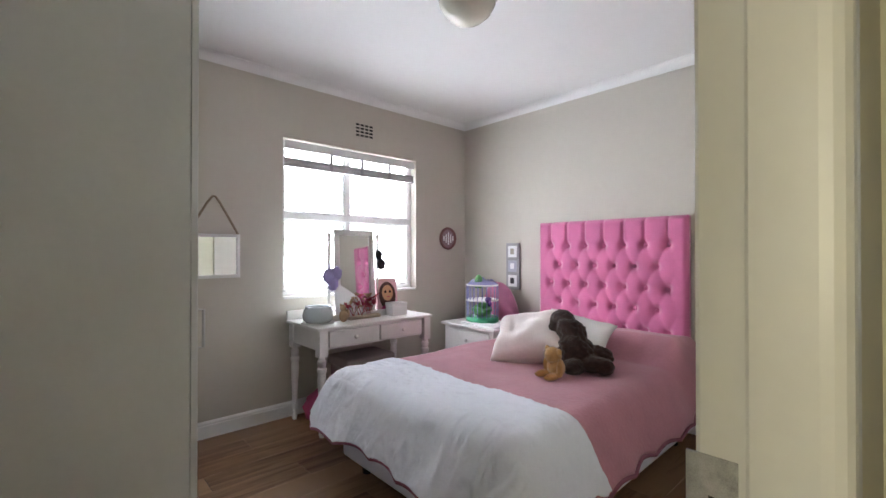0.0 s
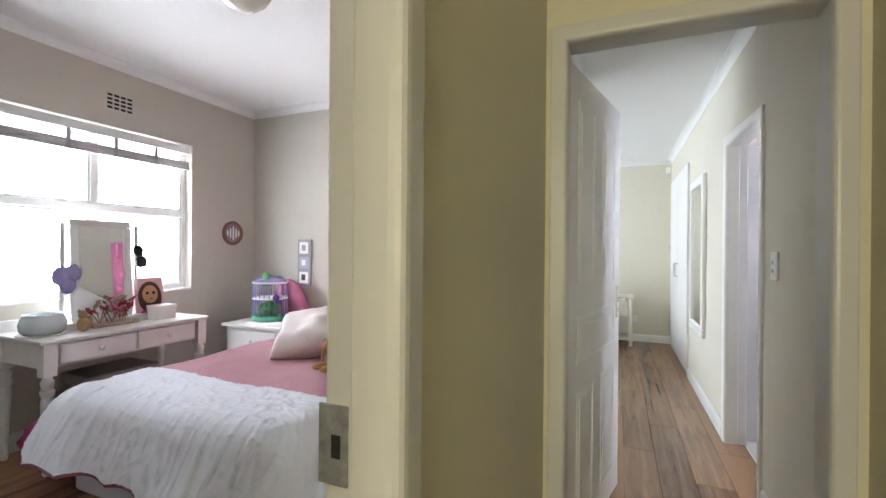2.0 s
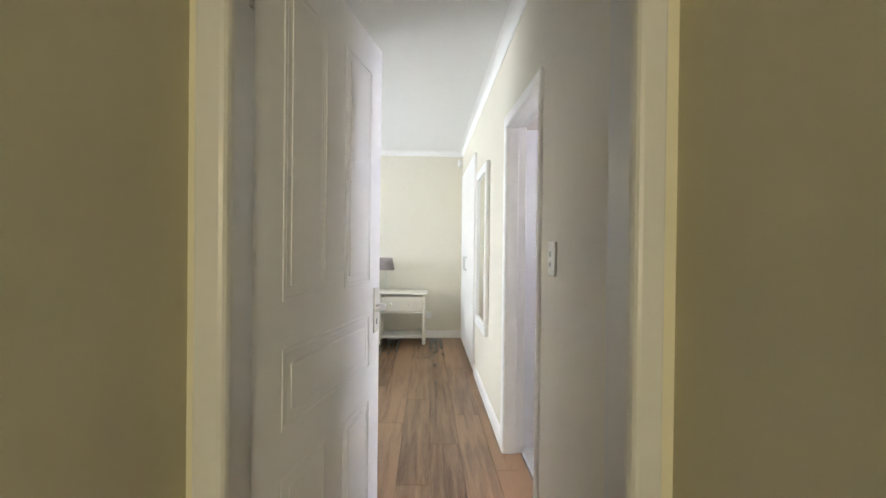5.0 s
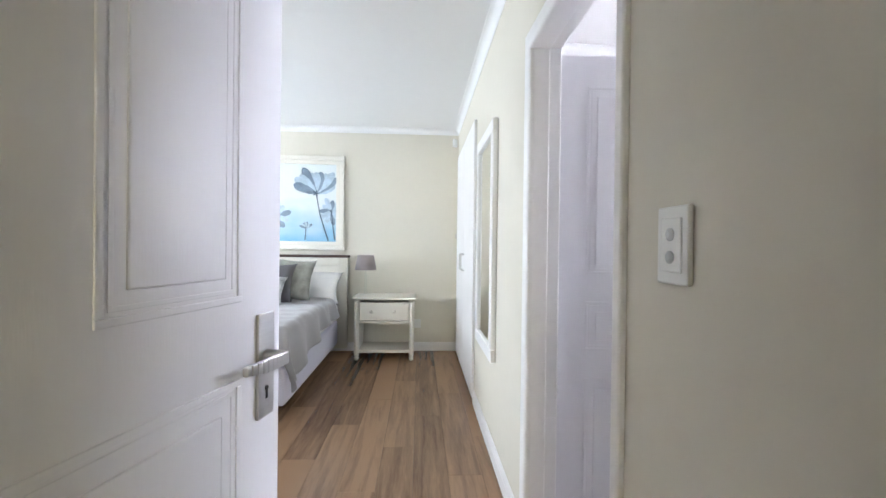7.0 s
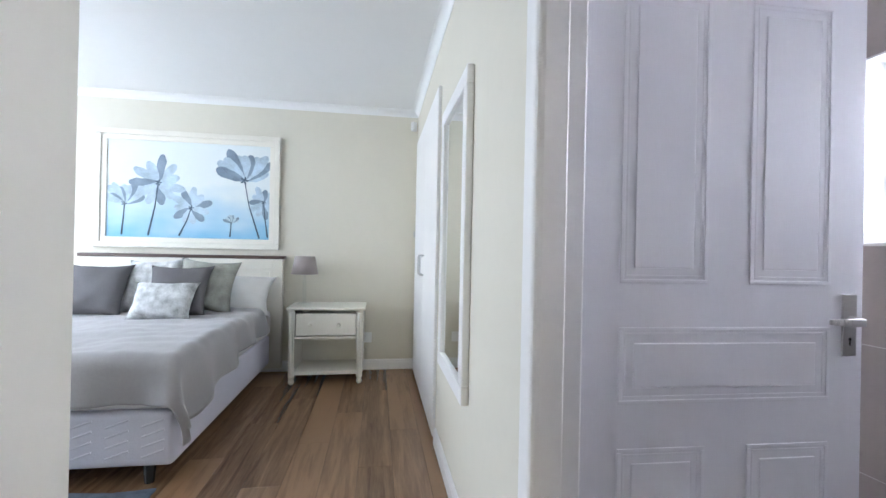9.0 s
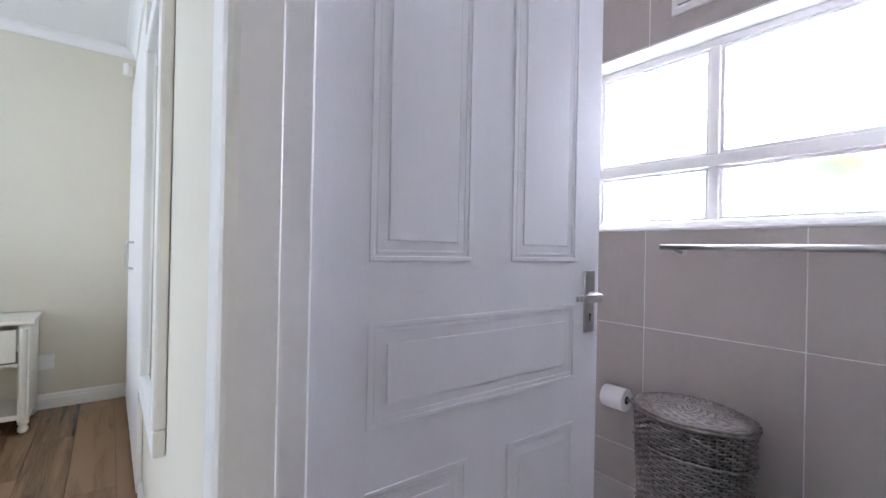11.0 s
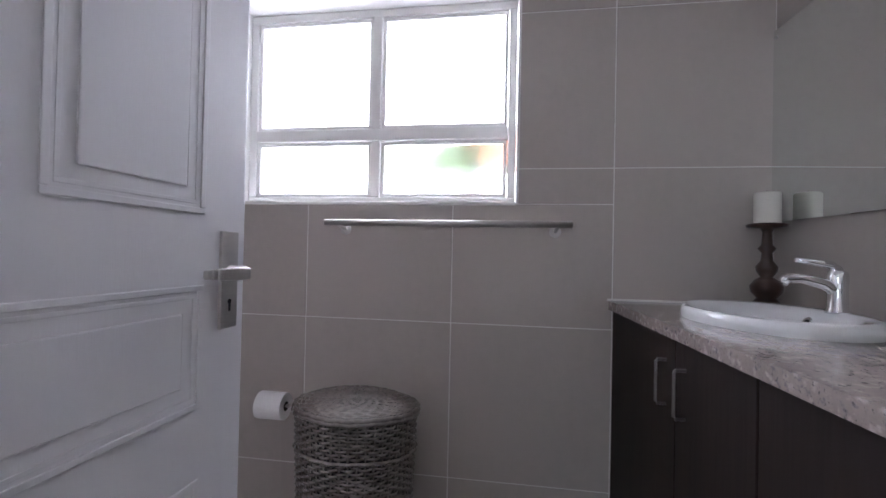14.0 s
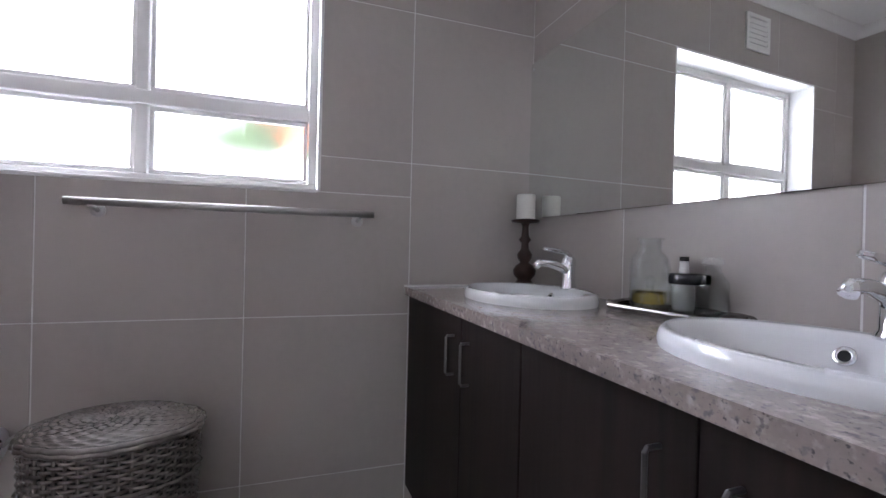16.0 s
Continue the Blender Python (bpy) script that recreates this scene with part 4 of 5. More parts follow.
part("rim", lathe([(.115, 0), (.118, .012), (.110, .024), (.096, .024), (.092, .008), (.09, 0)], 40, None, (0, 0, 0), 1, 1, m), mat("rose_brown_rim", (.22, .10, .10), .6, vary=.2), pq, "", True)
part("dial", lathe([(.094, .002), (.094, .008)], 40, None, (0, 0, 0), 1, 1, m), mat("dial_plum", (.30, .20, .22), .7), pq)
for k in range(5):
    part("stripe", box((WEST1 + .009, 1.39 + k * .032, 1.36 + .02 * abs(k - 2)), (WEST1 + .0125, 1.405 + k * .032, 1.49 - .02 * abs(k - 2)), .001), M_PAPER, pq, "white stripe")
tp = thing("triple_frame", "tall grey frame with three small square pictures", "picture frame")
part("board", box((-3.11, NORTH1 - .022, .915), (-2.955, NORTH1 - .001, 1.37), .004), mat("grey_washed_wood", (.34, .33, .34), .7, vary=.15, scale=10), tp)
for k in range(3):
    z = .945 + k * .143
    p = part("mount", box((-3.085, NORTH1 - .026, z), (-2.98, NORTH1 - .0215, z + .112), .002), M_PAPER if k != 1 else mat("pale_lilac_card", (.45, .45, .52), .8), tp)
    part("print", box((-3.055, NORTH1 - .0285, z + .03), (-3.01, NORTH1 - .0255, z + .085), .001), mat("faded_print", ((.06, .06, .07), (.6, .6, .6), (.4, .36, .3))[k], .7) if k != 1 else M_PAPER, p)
ab = thing("air_brick", "grid vent of small slots high in the wall", "vent")
part("plate", box((WEST1 - .001, .335, 2.30), (WEST1 + .004, .535, 2.435), .002), M_WALL1, ab)
for r in range(4):
    for c in range(4):
        part("slot", box((WEST1 + .003, .348 + c * .046, 2.31 + r * .031), (WEST1 + .006, .382 + c * .046, 2.327 + r * .031)), M_DARK, ab)
bl = thing("roman_blind", "pale blind drawn up at the head of the window", "blind")
part("headrail", box((WEST1 - .035, -.285, 2.10), (WEST1 - .003, 1.015, 2.165), .004), M_TRIM, bl)
M_BLIND = mat("grey_white_blind", (.52, .51, .52), .8, vary=.06)
for k in range(3):
    part("slat", box((WEST1 - .04 - .002 * k, -.28, 1.962 + k * .024), (WEST1 - .005 - .003 * k, 1.01, 1.984 + k * .024), .004), M_BLIND, bl)
for y in (.1, .4, .7):
    part("tape", box((WEST1 - .004, y, 1.955), (WEST1 - .001, y + .03, 2.10), .001), mat("tape_grey", (.4, .39, .4), .9) if y == .1 else bpy.data.materials["tape_grey"], bl)
cl = thing("ceiling_light", "cream opal glass bowl ceiling light with steel clips", "ceiling light", (-2.0, .0, H1 - .02))
part("bowl", lathe([(.155, -.035), (.15, -.07), (.125, -.115), (.085, -.15), (.04, -.168), (.0, -.172)], 36), M_CREAMGL, cl, "", True)
part("rose", lathe([(.11, 0), (.115, -.03), (.15, -.036)], 36), M_TRIM, cl, "", True)
for k in range(3):
    an = 2.1 * k + .6
    part("clip", tube([(.15 * math.cos(an), .15 * math.sin(an), -.03), (.165 * math.cos(an), .165 * math.sin(an), -.045), (.15 * math.cos(an), .15 * math.sin(an), -.075)], .006, 8), M_STEEL, cl, "steel clip")

# ---------- main bedroom ----------
CX0, CX1, CY0, CY1, CT = -2.40, -.87, 3.08, 4.96, .62
b2 = thing("double_bed", "double bed with a quilted white base and painted headboard", "bed")
part("base", box((CX0 + .01, CY0, .10), (CX1 - .01, CY1, .37), .035, 4), M_BASE, b2, "white quilted bed base", True)
part("mattress", box((CX0, CY0, .375), (CX1, CY1, CT - .02), .05, 5), M_LINEN, b2, "white mattress", True)
for x in (CX0 + .14, CX1 - .14):
    for y in (CY0 + .06, CY1 - .2):
        part("leg", lathe([(.022, 0), (.026, .05), (.03, .10)], 14, None, (x, y, 0)), M_BLACK, b2, "black foot")
# diagonal quilting on the base
for k in range(9):
    for r in range(4):
        x, z = CX1 - .10 - k * .16, .15 + r * .05
        part("quilting", tube([(x - .05, CY0 + .001, z), (x + .05, CY0 + .001, z + .035)], .006, 6), M_BASE, b2)
hd = part("headboard", box((CX0 - .08, 4.985, .05), (-.785, 5.045, 1.07), .006), M_CREAMF, b2, "cream painted wooden headboard")
part("cap", box((CX0 - .10, 4.965, 1.07), (-.765, 5.05, 1.10), .008, 3), M_BROWN, hd, "dark walnut cap rail")
part("stile", box((-.875, 4.972, .3), (-.785, 4.986, 1.07), .004), M_CREAMF, hd)
part("rail", box((CX0, 4.972, .98), (-.876, 4.986, 1.07), .004), M_CREAMF, hd)
part("infill", box((CX0 + .03, 4.979, .4), (-.90, 4.9865, .955), .003), M_CREAMF, hd)


def duvet(u, v):
    """Silky cover: falls softly over the foot and the open side, in gathers, with one corner hanging to a point."""
    x1, y1 = CX1 - .05, CY0 + .05
    w, length = x1 - CX0, CY1 - .35 - y1
    a, b = u * (w + .40), v * (length + .33)
    x, y = CX0 + min(a, w), CY1 - .35 - min(b, length)
    z = CT + .025 + .020 * fold((x, y, 0), 2.4) + .014 * fold((x, y * 3, 4), 3.0) + .006 * fold((x * 3, y * 2, 9), 5.0)
    da, db = max(0, a - w), max(0, b - length)
    oa, na = drape(da, .14, 80)
    ob_, nb = drape(db, .14, 82)
    gather_a = (.028 * math.sin(b * 15 + 1.2) + .02 * fold((b, 0, 3), 6)) * (da / .40) ** 1.3
    gather_b = (.026 * math.sin(a * 13) + .02 * fold((a, 0, 5), 6)) * (db / .33) ** 1.3
    x += oa * (.62 + .10 * db) + gather_a
    y -= ob_ * .62 + gather_b
    hang = .55 + .45 * min(1, max(0, (b - .5) / .9))
    z -= na * hang + nb * (.85 if da == 0 else .85 - .5 * min(1, da / .40))
    return Vector((x, y, max(z, .10)))


dv = thing("duvet", "silver grey satin duvet hanging over the bed corner", "duvet")
part("cover", sheet(duvet, 90, 110, .012), M_GREYD, dv, "", True)


def cush(label, w, h, d, x, y, z, tilt, turn, material, seed, roll=0):
    return place("cushion", label, "cushion", cushion(w, h, d, 18, seed), material,
                 Matrix.Translation((x, y, z)) @ Matrix.Rotation(radians(turn), 4, 'Z') @ Matrix.Rotation(radians(tilt), 4, 'X') @ Matrix.Rotation(radians(roll), 4, 'Y'))


cush("white cotton pillow lying at the head of the bed", .66, .42, .16, -1.14, 4.74, .76, -38, 4, M_LINEN, 3, 3)
cush("white cotton pillow lying at the head of the bed", .66, .42, .16, -2.0, 4.74, .76, -38, -4, M_LINEN, 6)
cush("grey green printed cushion with pale piping", .46, .46, .15, -1.27, 4.50, .86, -24, 5, mat("sage_print", (.32, .32, .28), .85, vary=.4, scale=12), 4, 5)
cush("grey and white floral cushion propped upright", .46, .46, .15, -1.66, 4.52, .86, -24, -6, M_FLOWERC, 5, -4)
cush("plain charcoal grey cushion", .46, .44, .14, -1.42, 4.36, .83, -28, 2, M_GREYC, 7)
cush("plain charcoal grey cushion", .46, .44, .14, -2.02, 4.40, .83, -28, 2, M_GREYC, 12)
cush("white and grey rose print cushion", .44, .32, .14, -1.45, 4.20, .77, -34, 0, M_FLOWERC, 8)

# framed flower painting
pt = thing("painting", "large framed painting of blue grey poppies", "painting")
PX0, PX1, PZ0, PZ1 = -2.42, -.838, 1.155, 2.224
m = Matrix.Translation(((PX0 + PX1) / 2, NORTH2 - .001, (PZ0 + PZ1) / 2))
part("frame", ring_frame(PX1 - PX0, PZ1 - PZ0, .05, .035, .008, m), M_CREAMF, pt)
part("inner_frame", ring_frame(PX1 - PX0 - .10, PZ1 - PZ0 - .10, .045, .022, .006, m), M_CREAMF, pt)
M_CANVAS = bpy.data.materials.new("pale_blue_wash")
M_CANVAS.use_nodes = True
nt = M_CANVAS.node_tree
tcn, sep, ra, nz, mxn = (nt.nodes.new(k) for k in ("ShaderNodeTexCoord", "ShaderNodeSeparateXYZ", "ShaderNodeValToRGB", "ShaderNodeTexNoise", "ShaderNodeMath"))
nt.links.new(tcn.outputs["Generated"], sep.inputs[0])
nz.inputs["Scale"].default_value = 4
mxn.operation = 'MULTIPLY_ADD'
mxn.inputs[1].default_value = .5
nt.links.new(nz.outputs[0], mxn.inputs[0])
nt.links.new(sep.outputs["Z"], mxn.inputs[2])
ra.color_ramp.elements[0].color, ra.color_ramp.elements[1].color = (.22, .48, .68, 1), (.72, .77, .77, 1)
ra.color_ramp.elements[0].position, ra.color_ramp.elements[1].position = .25, .8
nt.links.new(mxn.outputs[0], ra.inputs[0])
nt.links.new(ra.outputs[0], nt.nodes["Principled BSDF"].inputs["Base Color"])
nt.nodes["Principled BSDF"].inputs["Roughness"].default_value = .7
part("canvas", box((PX0 + .09, NORTH2 - .012, PZ0 + .09), (PX1 - .09, NORTH2 - .008, PZ1 - .09)), M_CANVAS, pt, "pale blue canvas")
M_PET = [mat("petal_wash_%s" % k, c, .75, vary=.45, scale=9) for k, c in (("grey", (.19, .25, .32)), ("pale", (.40, .50, .58)), ("dark", (.06, .09, .13)))]
random.seed(21)


def petal(cx, cz, an, ln, wd, mi, y):
    b = bmesh.new()
    ctr = b.verts.new((cx + math.cos(an) * ln * .5, y, cz + math.sin(an) * ln * .5))
    vs = []
    for i in range(18):
        t = 2 * math.pi * i / 18
        px, pz = .5 * ln + .5 * ln * math.cos(t), .5 * wd * math.sin(t) * (.55 + .45 * (math.cos(t) * .5 + .5)) * (1 + .12 * random.uniform(-1, 1))
        vs.append(b.verts.new((cx + px * math.cos(an) - pz * math.sin(an), y, cz + px * math.sin(an) + pz * math.cos(an))))
    for i in range(18):
        b.faces.new((ctr, vs[i], vs[(i + 1) % 18]))
    part("petal", b, M_PET[mi], pt)


lay = 0
for cx, cz, size, up, stem in ((-1.16, 1.80, .30, 1, (-1.02, 1.26)), (-.985, 1.60, .17, 0, (-.945, 1.27)), (-1.62, 1.53, .20, 0, (-1.72, 1.27)), (-1.27, 1.40, .08, 1, (-1.28, 1.27)), (-1.90, 1.75, .24, 0, (-1.98, 1.27)), (-2.18, 1.55, .2, 1, (-2.2, 1.27))):
    n = 11
    for k in range(n):
        an = (math.pi * (.12 + .76 * k / (n - 1))) if up else 2 * math.pi * k / n + .3
        lay += 1
        petal(cx, cz, an, size * random.uniform(.7, 1.1), size * .40, (0, 1, 1)[(k + lay) % 3], NORTH2 - .0125 - .00004 * lay)
    for k in range(5):
        lay += 1
        petal(cx, cz, 2 * math.pi * k / 5, size * .13, size * .07, 2, NORTH2 - .0145 - .00004 * lay)
    part("stem", tube([(cx, NORTH2 - .013, cz), ((cx * 2 + stem[0]) / 3, NORTH2 - .013, cz * .55 + stem[1] * .45), (stem[0], NORTH2 - .013, stem[1])], .006, 6, None, [.005, .005, .008]), M_PET[2], pt)

# nightstand
nst = thing("nightstand", "cream painted nightstand with one drawer and open shelf", "bedside table")
NX0, NX1, NY0, NY1, NZ = -.67, -.005, 4.62, 5.03, .668
part("top", box((NX0, NY0 - .02, NZ - .024), (NX1, NY1, NZ), .007, 3), M_CREAMF, nst)
for x in (NX0 + .02, NX1 - .02 - .05):
    part("side_panel", box((x, NY0 + .045, .075), (x + .05, NY1 - .01, NZ - .024), .003), M_CREAMF, nst)
    b = box((x, NY0, .075), (x + .05, NY0 + .045, NZ - .024), .003)
    tube([(x + .025, NY0 - .002, .10), (x + .025, NY0 - .002, NZ - .05)], .016, 12, b)
    part("post", b, M_CREAMF, nst)
    for y in (NY0 + .025, NY1 - .05):
        part("foot", lathe([(.014, 0), (.024, .012), (.026, .03), (.016, .045), (.026, .055), (.026, .076)], 18, None, (x + .025, y, 0)), M_CREAMF, nst, "", True)
part("back_panel", box((NX0 + .07, NY1 - .02, .10), (NX1 - .07, NY1 - .01, NZ - .024)), M_CREAMF, nst)
part("shelf", box((NX0 + .07, NY0 + .004, .085), (NX1 - .07, NY1 - .02, .115), .003), M_CREAMF, nst)
part("divider", box((NX0 + .07, NY0 + .006, .395), (NX1 - .07, NY1 - .02, .415), .003), M_CREAMF, nst)
d = part("drawer", box((NX0 + .078, NY0 + .001, .425), (NX1 - .078, NY0 + .02, .615), .006, 3), M_CREAMF, nst)
for x in (-.47, -.23):
    m = Matrix.Translation((x, NY0, .52)) @ Matrix.Rotation(radians(90), 4, 'X')
    part("knob", lathe([(.006, 0), (.007, .012), (.016, .02), (.017, .027), (.008, .033)], 16, None, (0, 0, 0), 1, 1, m), M_CREAMF, d, "", True)
lamp = thing("table_lamp", "table lamp with a taupe shade and clear bead stem", "lamp", (-.565, 4.86, NZ))
part("shade", lathe([(.118, .275), (.088, .435), (.085, .435), (.114, .275)], 36), M_TAUPE, lamp, "taupe fabric shade", True)
part("stem", lathe([(.012, .012), (.012, .03), (.022, .05), (.010, .075), (.022, .10), (.010, .125), (.022, .15), (.010, .175), (.020, .20), (.008, .225), (.008, .30)], 18), M_CLEAR, lamp, "clear glass bead stem", True)
part("base", lathe([(.06, 0), (.06, .008), (.03, .014), (.012, .018)], 28), M_CLEAR, lamp, "clear glass base", True)

# long wall mirror on the east wall
lm = thing("wall_mirror", "tall mirror in a wide white frame", "mirror")
m = Matrix.Translation((EAST - .001, 2.84, 1.25)) @ Matrix.Rotation(radians(-90), 4, 'Z')
part("frame", ring_frame(.68, 1.385, .075, .032, .008, m), M_TRIM, lm)
part("glass", box((-.27, -.016, -.62), (.27, -.010, .62), 0, 1, None, m), M_MIRROR, lm, "mirror glass")
# built-in cupboard door flush with the wall
cb = thing("cupboard", "white flush built-in cupboard doors with bow handles", "cupboard")
for y0, y1, hy in ((3.42, 4.16, 4.10), (4.168, 4.90, 4.23)):
    d = part("door", box((EAST - .022, y0, .04), (EAST - .002, y1, 2.20), .003), M_TRIM, cb)
    part("handle", tube([(EAST - .022, hy, .99), (EAST - .05, hy, .99), (EAST - .052, hy, 1.0), (EAST - .052, hy, 1.13), (EAST - .05, hy, 1.14), (EAST - .022, hy, 1.14)], .006, 8), M_STEEL, d, "steel bow handle")


def wall_plate(name, label, category, at, turn, w, h, buttons):
    ob = thing(name, label, category, at, turn)
    part("plate", box((-w / 2, -.010, -h / 2), (w / 2, 0, h / 2), .005, 3), M_WHITEP, ob)
    part("insert", box((-w / 2 + .016, -.0125, -h / 2 + .02), (w / 2 - .016, -.009, h / 2 - .02), .003), M_WHITEP, ob)
    for z in buttons:
        part("rocker", lathe([(.011, 0), (.011, .003), (.006, .006)], 16, None, (0, 0, 0), 1, 1, Matrix.Translation((0, -.012, z)) @ Matrix.Rotation(radians(90), 4, 'X')), mat("grey_rocker", (.55, .57, .58), .3), ob)
    return ob


wall_plate("light_switch", "white two-gang light switch with round rockers", "light switch", (EAST - .0005, .822, 1.222), -90, .088, .132, (.018, -.020))
wall_plate("wall_socket", "white plug socket above the skirting", "socket", (.0, NORTH2 - .0005, .315), 0, .10, .10, ())
sn = thing("motion_sensor", "small white alarm sensor in the corner", "sensor", (EAST - .045, NORTH2 - .045, 2.40))
part("body", box((-.028, -.02, -.045), (.028, .02, .045), .012, 3, None, Matrix.Rotation(radians(45), 4, 'Z')), M_WHITEP, sn)
part("lens", lathe([(.014, 0), (.012, .006)], 14, None, (0, 0, 0), 1, 1, Matrix.Rotation(radians(-45), 4, 'Z') @ Matrix.Translation((0, -.019, -.015)) @ Matrix.Rotation(radians(90), 4, 'X')), M_TRIM, sn)
place("alarm_button", "small grey switch beside the cupboard", "switch", box((-.012, -.008, -.03), (.012, 0, .03), .003), M_STEEL, Matrix.Translation((EAST - .012, NORTH2 - .0005, 1.335)), "", False)
place("rug", "blue grey woven rug beside the bed", "rug", sheet(lambda u, v: Vector((-2.3 + 1.36 * u, 1.95 + 1.10 * v + .01 * math.sin(u * 20), .010 + .003 * fold((u * 40, v * 40, 0), 1))), 60, 50, .009), M_RUG, Matrix.Identity(4))

# ---------- bathroom ----------
# towel rail
tr = thing("towel_rail", "brushed steel towel rail under the window", "towel rail")
part("rail", tube([(2.262, 1.10, 1.167), (2.262, 2.03, 1.167)], .0125, 18), M_STEEL, tr, "", True)
for y in (1.15, 1.975):
    part("bracket", tube([(2.262, y, 1.160), (2.345, y, 1.145)], .008, 12), M_STEEL, tr)
    m = Matrix.Translation((2.346, y, 1.145)) @ Matrix.Rotation(radians(-90), 4, 'Y')
    part("rose", lathe([(.022, 0), (.022, .005), (.012, .009)], 20, None, (0, 0, 0), 1, 1, m), M_STEEL, tr)

# toilet roll
ro = thing("toilet_roll", "white toilet roll on a steel holder", "toilet roll")
m = Matrix.Translation((2.285, 2.185, .435)) @ Matrix.Rotation(radians(-90), 4, 'X')
part("paper", lathe([(.018, 0), (.052, 0), (.053, .003), (.053, .107), (.052, .11), (.018, .11)], 36, None, (0, 0, 0), 1, 1, m), M_PAPER, ro)
# near-black plug: shade of the roll's hollow is put into the colour
part("core", lathe([(.0185, -.001), (.0185, .111)], 20, None, (0, 0, 0), 1, 1, m), M_DARK, ro, "dark plug coloured as the shade in the hollow core")
part("holder", tube([(2.344, 2.165, .445), (2.30, 2.165, .445), (2.285, 2.17, .437), (2.285, 2.32, .437)], .007, 10), M_STEEL, ro, "steel holder")

# wicker laundry basket: woven strands round upright stakes
lb = thing("laundry_basket", "oval grey wicker laundry basket with a woven lid", "basket", (2.145, 1.845, 0))
RA, RB = .155, .215
# near-black body in the basket: the interior's shade is put into its colour
part("core", lathe([(.88, .0), (.90, .2), (.955, .50), (.90, .52)], 48, None, (0, 0, 0), RA * .93, RB * .93), M_WICKSHADE, lb, "dark body with the shade behind the weave in its colour", True)
NS = 46


def strand(z, phase, r_out, amp, rad, n=NS * 4):
    pts = []
    for i in range(n + 1):
        a = 2 * math.pi * i / n
        k = (.90 + .085 * z / .5) * r_out + amp * math.cos(a * NS / 2 + phase)
        pts.append((RA * k * math.cos(a), RB * k * math.sin(a), z + .0015 * math.sin(5 * a + z * 40)))
    return pts


rows = 0
z = .012
while z < .50:
    if not (.372 < z < .385):
        part("strand", tube(strand(z, math.pi * (rows % 2), .99, .030, .005), .0054, 5), M_WICK, lb, "", True)
    rows += 1
    z += .0115
for i in range(NS):
    a = 2 * math.pi * i / NS
    part("stake", tube([(RA * .90 * math.cos(a), RB * .90 * math.sin(a), .01), (RA * .985 * math.cos(a), RB * .985 * math.sin(a), .505)], .0042, 5), M_WICK, lb)
for zz, k, r in ((.378, .99, .007), (.505, 1.02, .009), (.517, 1.01, .0095), (.006, .92, .008)):
    part("rim", tube(strand(zz, 0, k / (.90 + .085 * zz / .5), .012, r), r, 6), M_WICK, lb, "twisted wicker rim", True)
def lid_point(u, v):
    """Domed lid of interlaced strands with a rounded, overhanging edge."""
    a = 2 * math.pi * u
    r = 1.02 * math.sin(v * math.pi / 2) ** .9 if v < .94 else 1.02
    ring = math.floor(v * 13)
    lift = .0022 * math.cos(a * 22 + math.pi * ring) + .002 * abs(math.sin(v * 13 * math.pi))
    z = .548 - .030 * max(0, (r - .55) / .47) ** 2.2 + lift * min(1, r * 3)
    if v > .94:
        z -= .018 * (v - .94) / .06
    return Vector((RA * r * math.cos(a), RB * r * math.sin(a), z))


part("lid", sheet(lid_point, 176, 52), M_WICK, lb, "varnished woven wicker lid", True)

# vanity
VX0, VX1, VF, VT = BATH_W + .02, BATH_E - .002, .94, .893
BASINS = ((1.90, .67), (1.08, .67))


def slab_with_hole(bm, x0, x1, y0, y1, cx, cy, a, b, z0, z1):
    """A piece of slab with an oval cut-out for a basin."""
    angs = sorted({2 * math.pi * i / 48 for i in range(48)} | {math.atan2(y - cy, x - cx) % (2 * math.pi) for x in (x0, x1) for y in (y0, y1)})
    rows = []
    for t in angs:
        dx, dy = math.cos(t), math.sin(t)
        k = min(((x1 - cx) / dx if dx > 1e-9 else (x0 - cx) / dx if dx < -1e-9 else 9), ((y1 - cy) / dy if dy > 1e-9 else (y0 - cy) / dy if dy < -1e-9 else 9))
        rows.append([bm.verts.new(c) for c in ((cx + a * dx, cy + b * dy, z1), (cx + k * dx, cy + k * dy, z1), (cx + k * dx, cy + k * dy, z0), (cx + a * dx, cy + b * dy, z0))])
    for p, q in zip(rows, rows[1:] + rows[:1]):
        for i in range(4):
            j = (i + 1) % 4
            bm.faces.new((p[i], p[j], q[j], q[i]))


bm = bmesh.new()
for (x0, x1), (cx, cy) in zip(((1.50, VX1), (VX0, 1.50)), BASINS):
    slab_with_hole(bm, x0, x1, BATH_S + .001, VF + .014, cx, cy, .232, .174, VT - .032, VT)
bmesh.ops.remove_doubles(bm, verts=bm.verts, dist=1e-5)
ct = place("countertop", "pale speckled granite vanity top with two basin cut-outs", "countertop", bm, M_GRAN, Matrix.Identity(4), "", False)
part("upstand", box((VX1 - .008, BATH_S + .002, VT), (VX1, VF + .02, VT + .008), .002), M_GROUT, ct, "white sealant line")
kick = place("plinth", "dark recessed plinth under the vanity", "plinth", box((VX0, BATH_S + .02, 0), (VX1 - .02, VF - .07, .10), .002), M_CAB, Matrix.Identity(4), "", False)
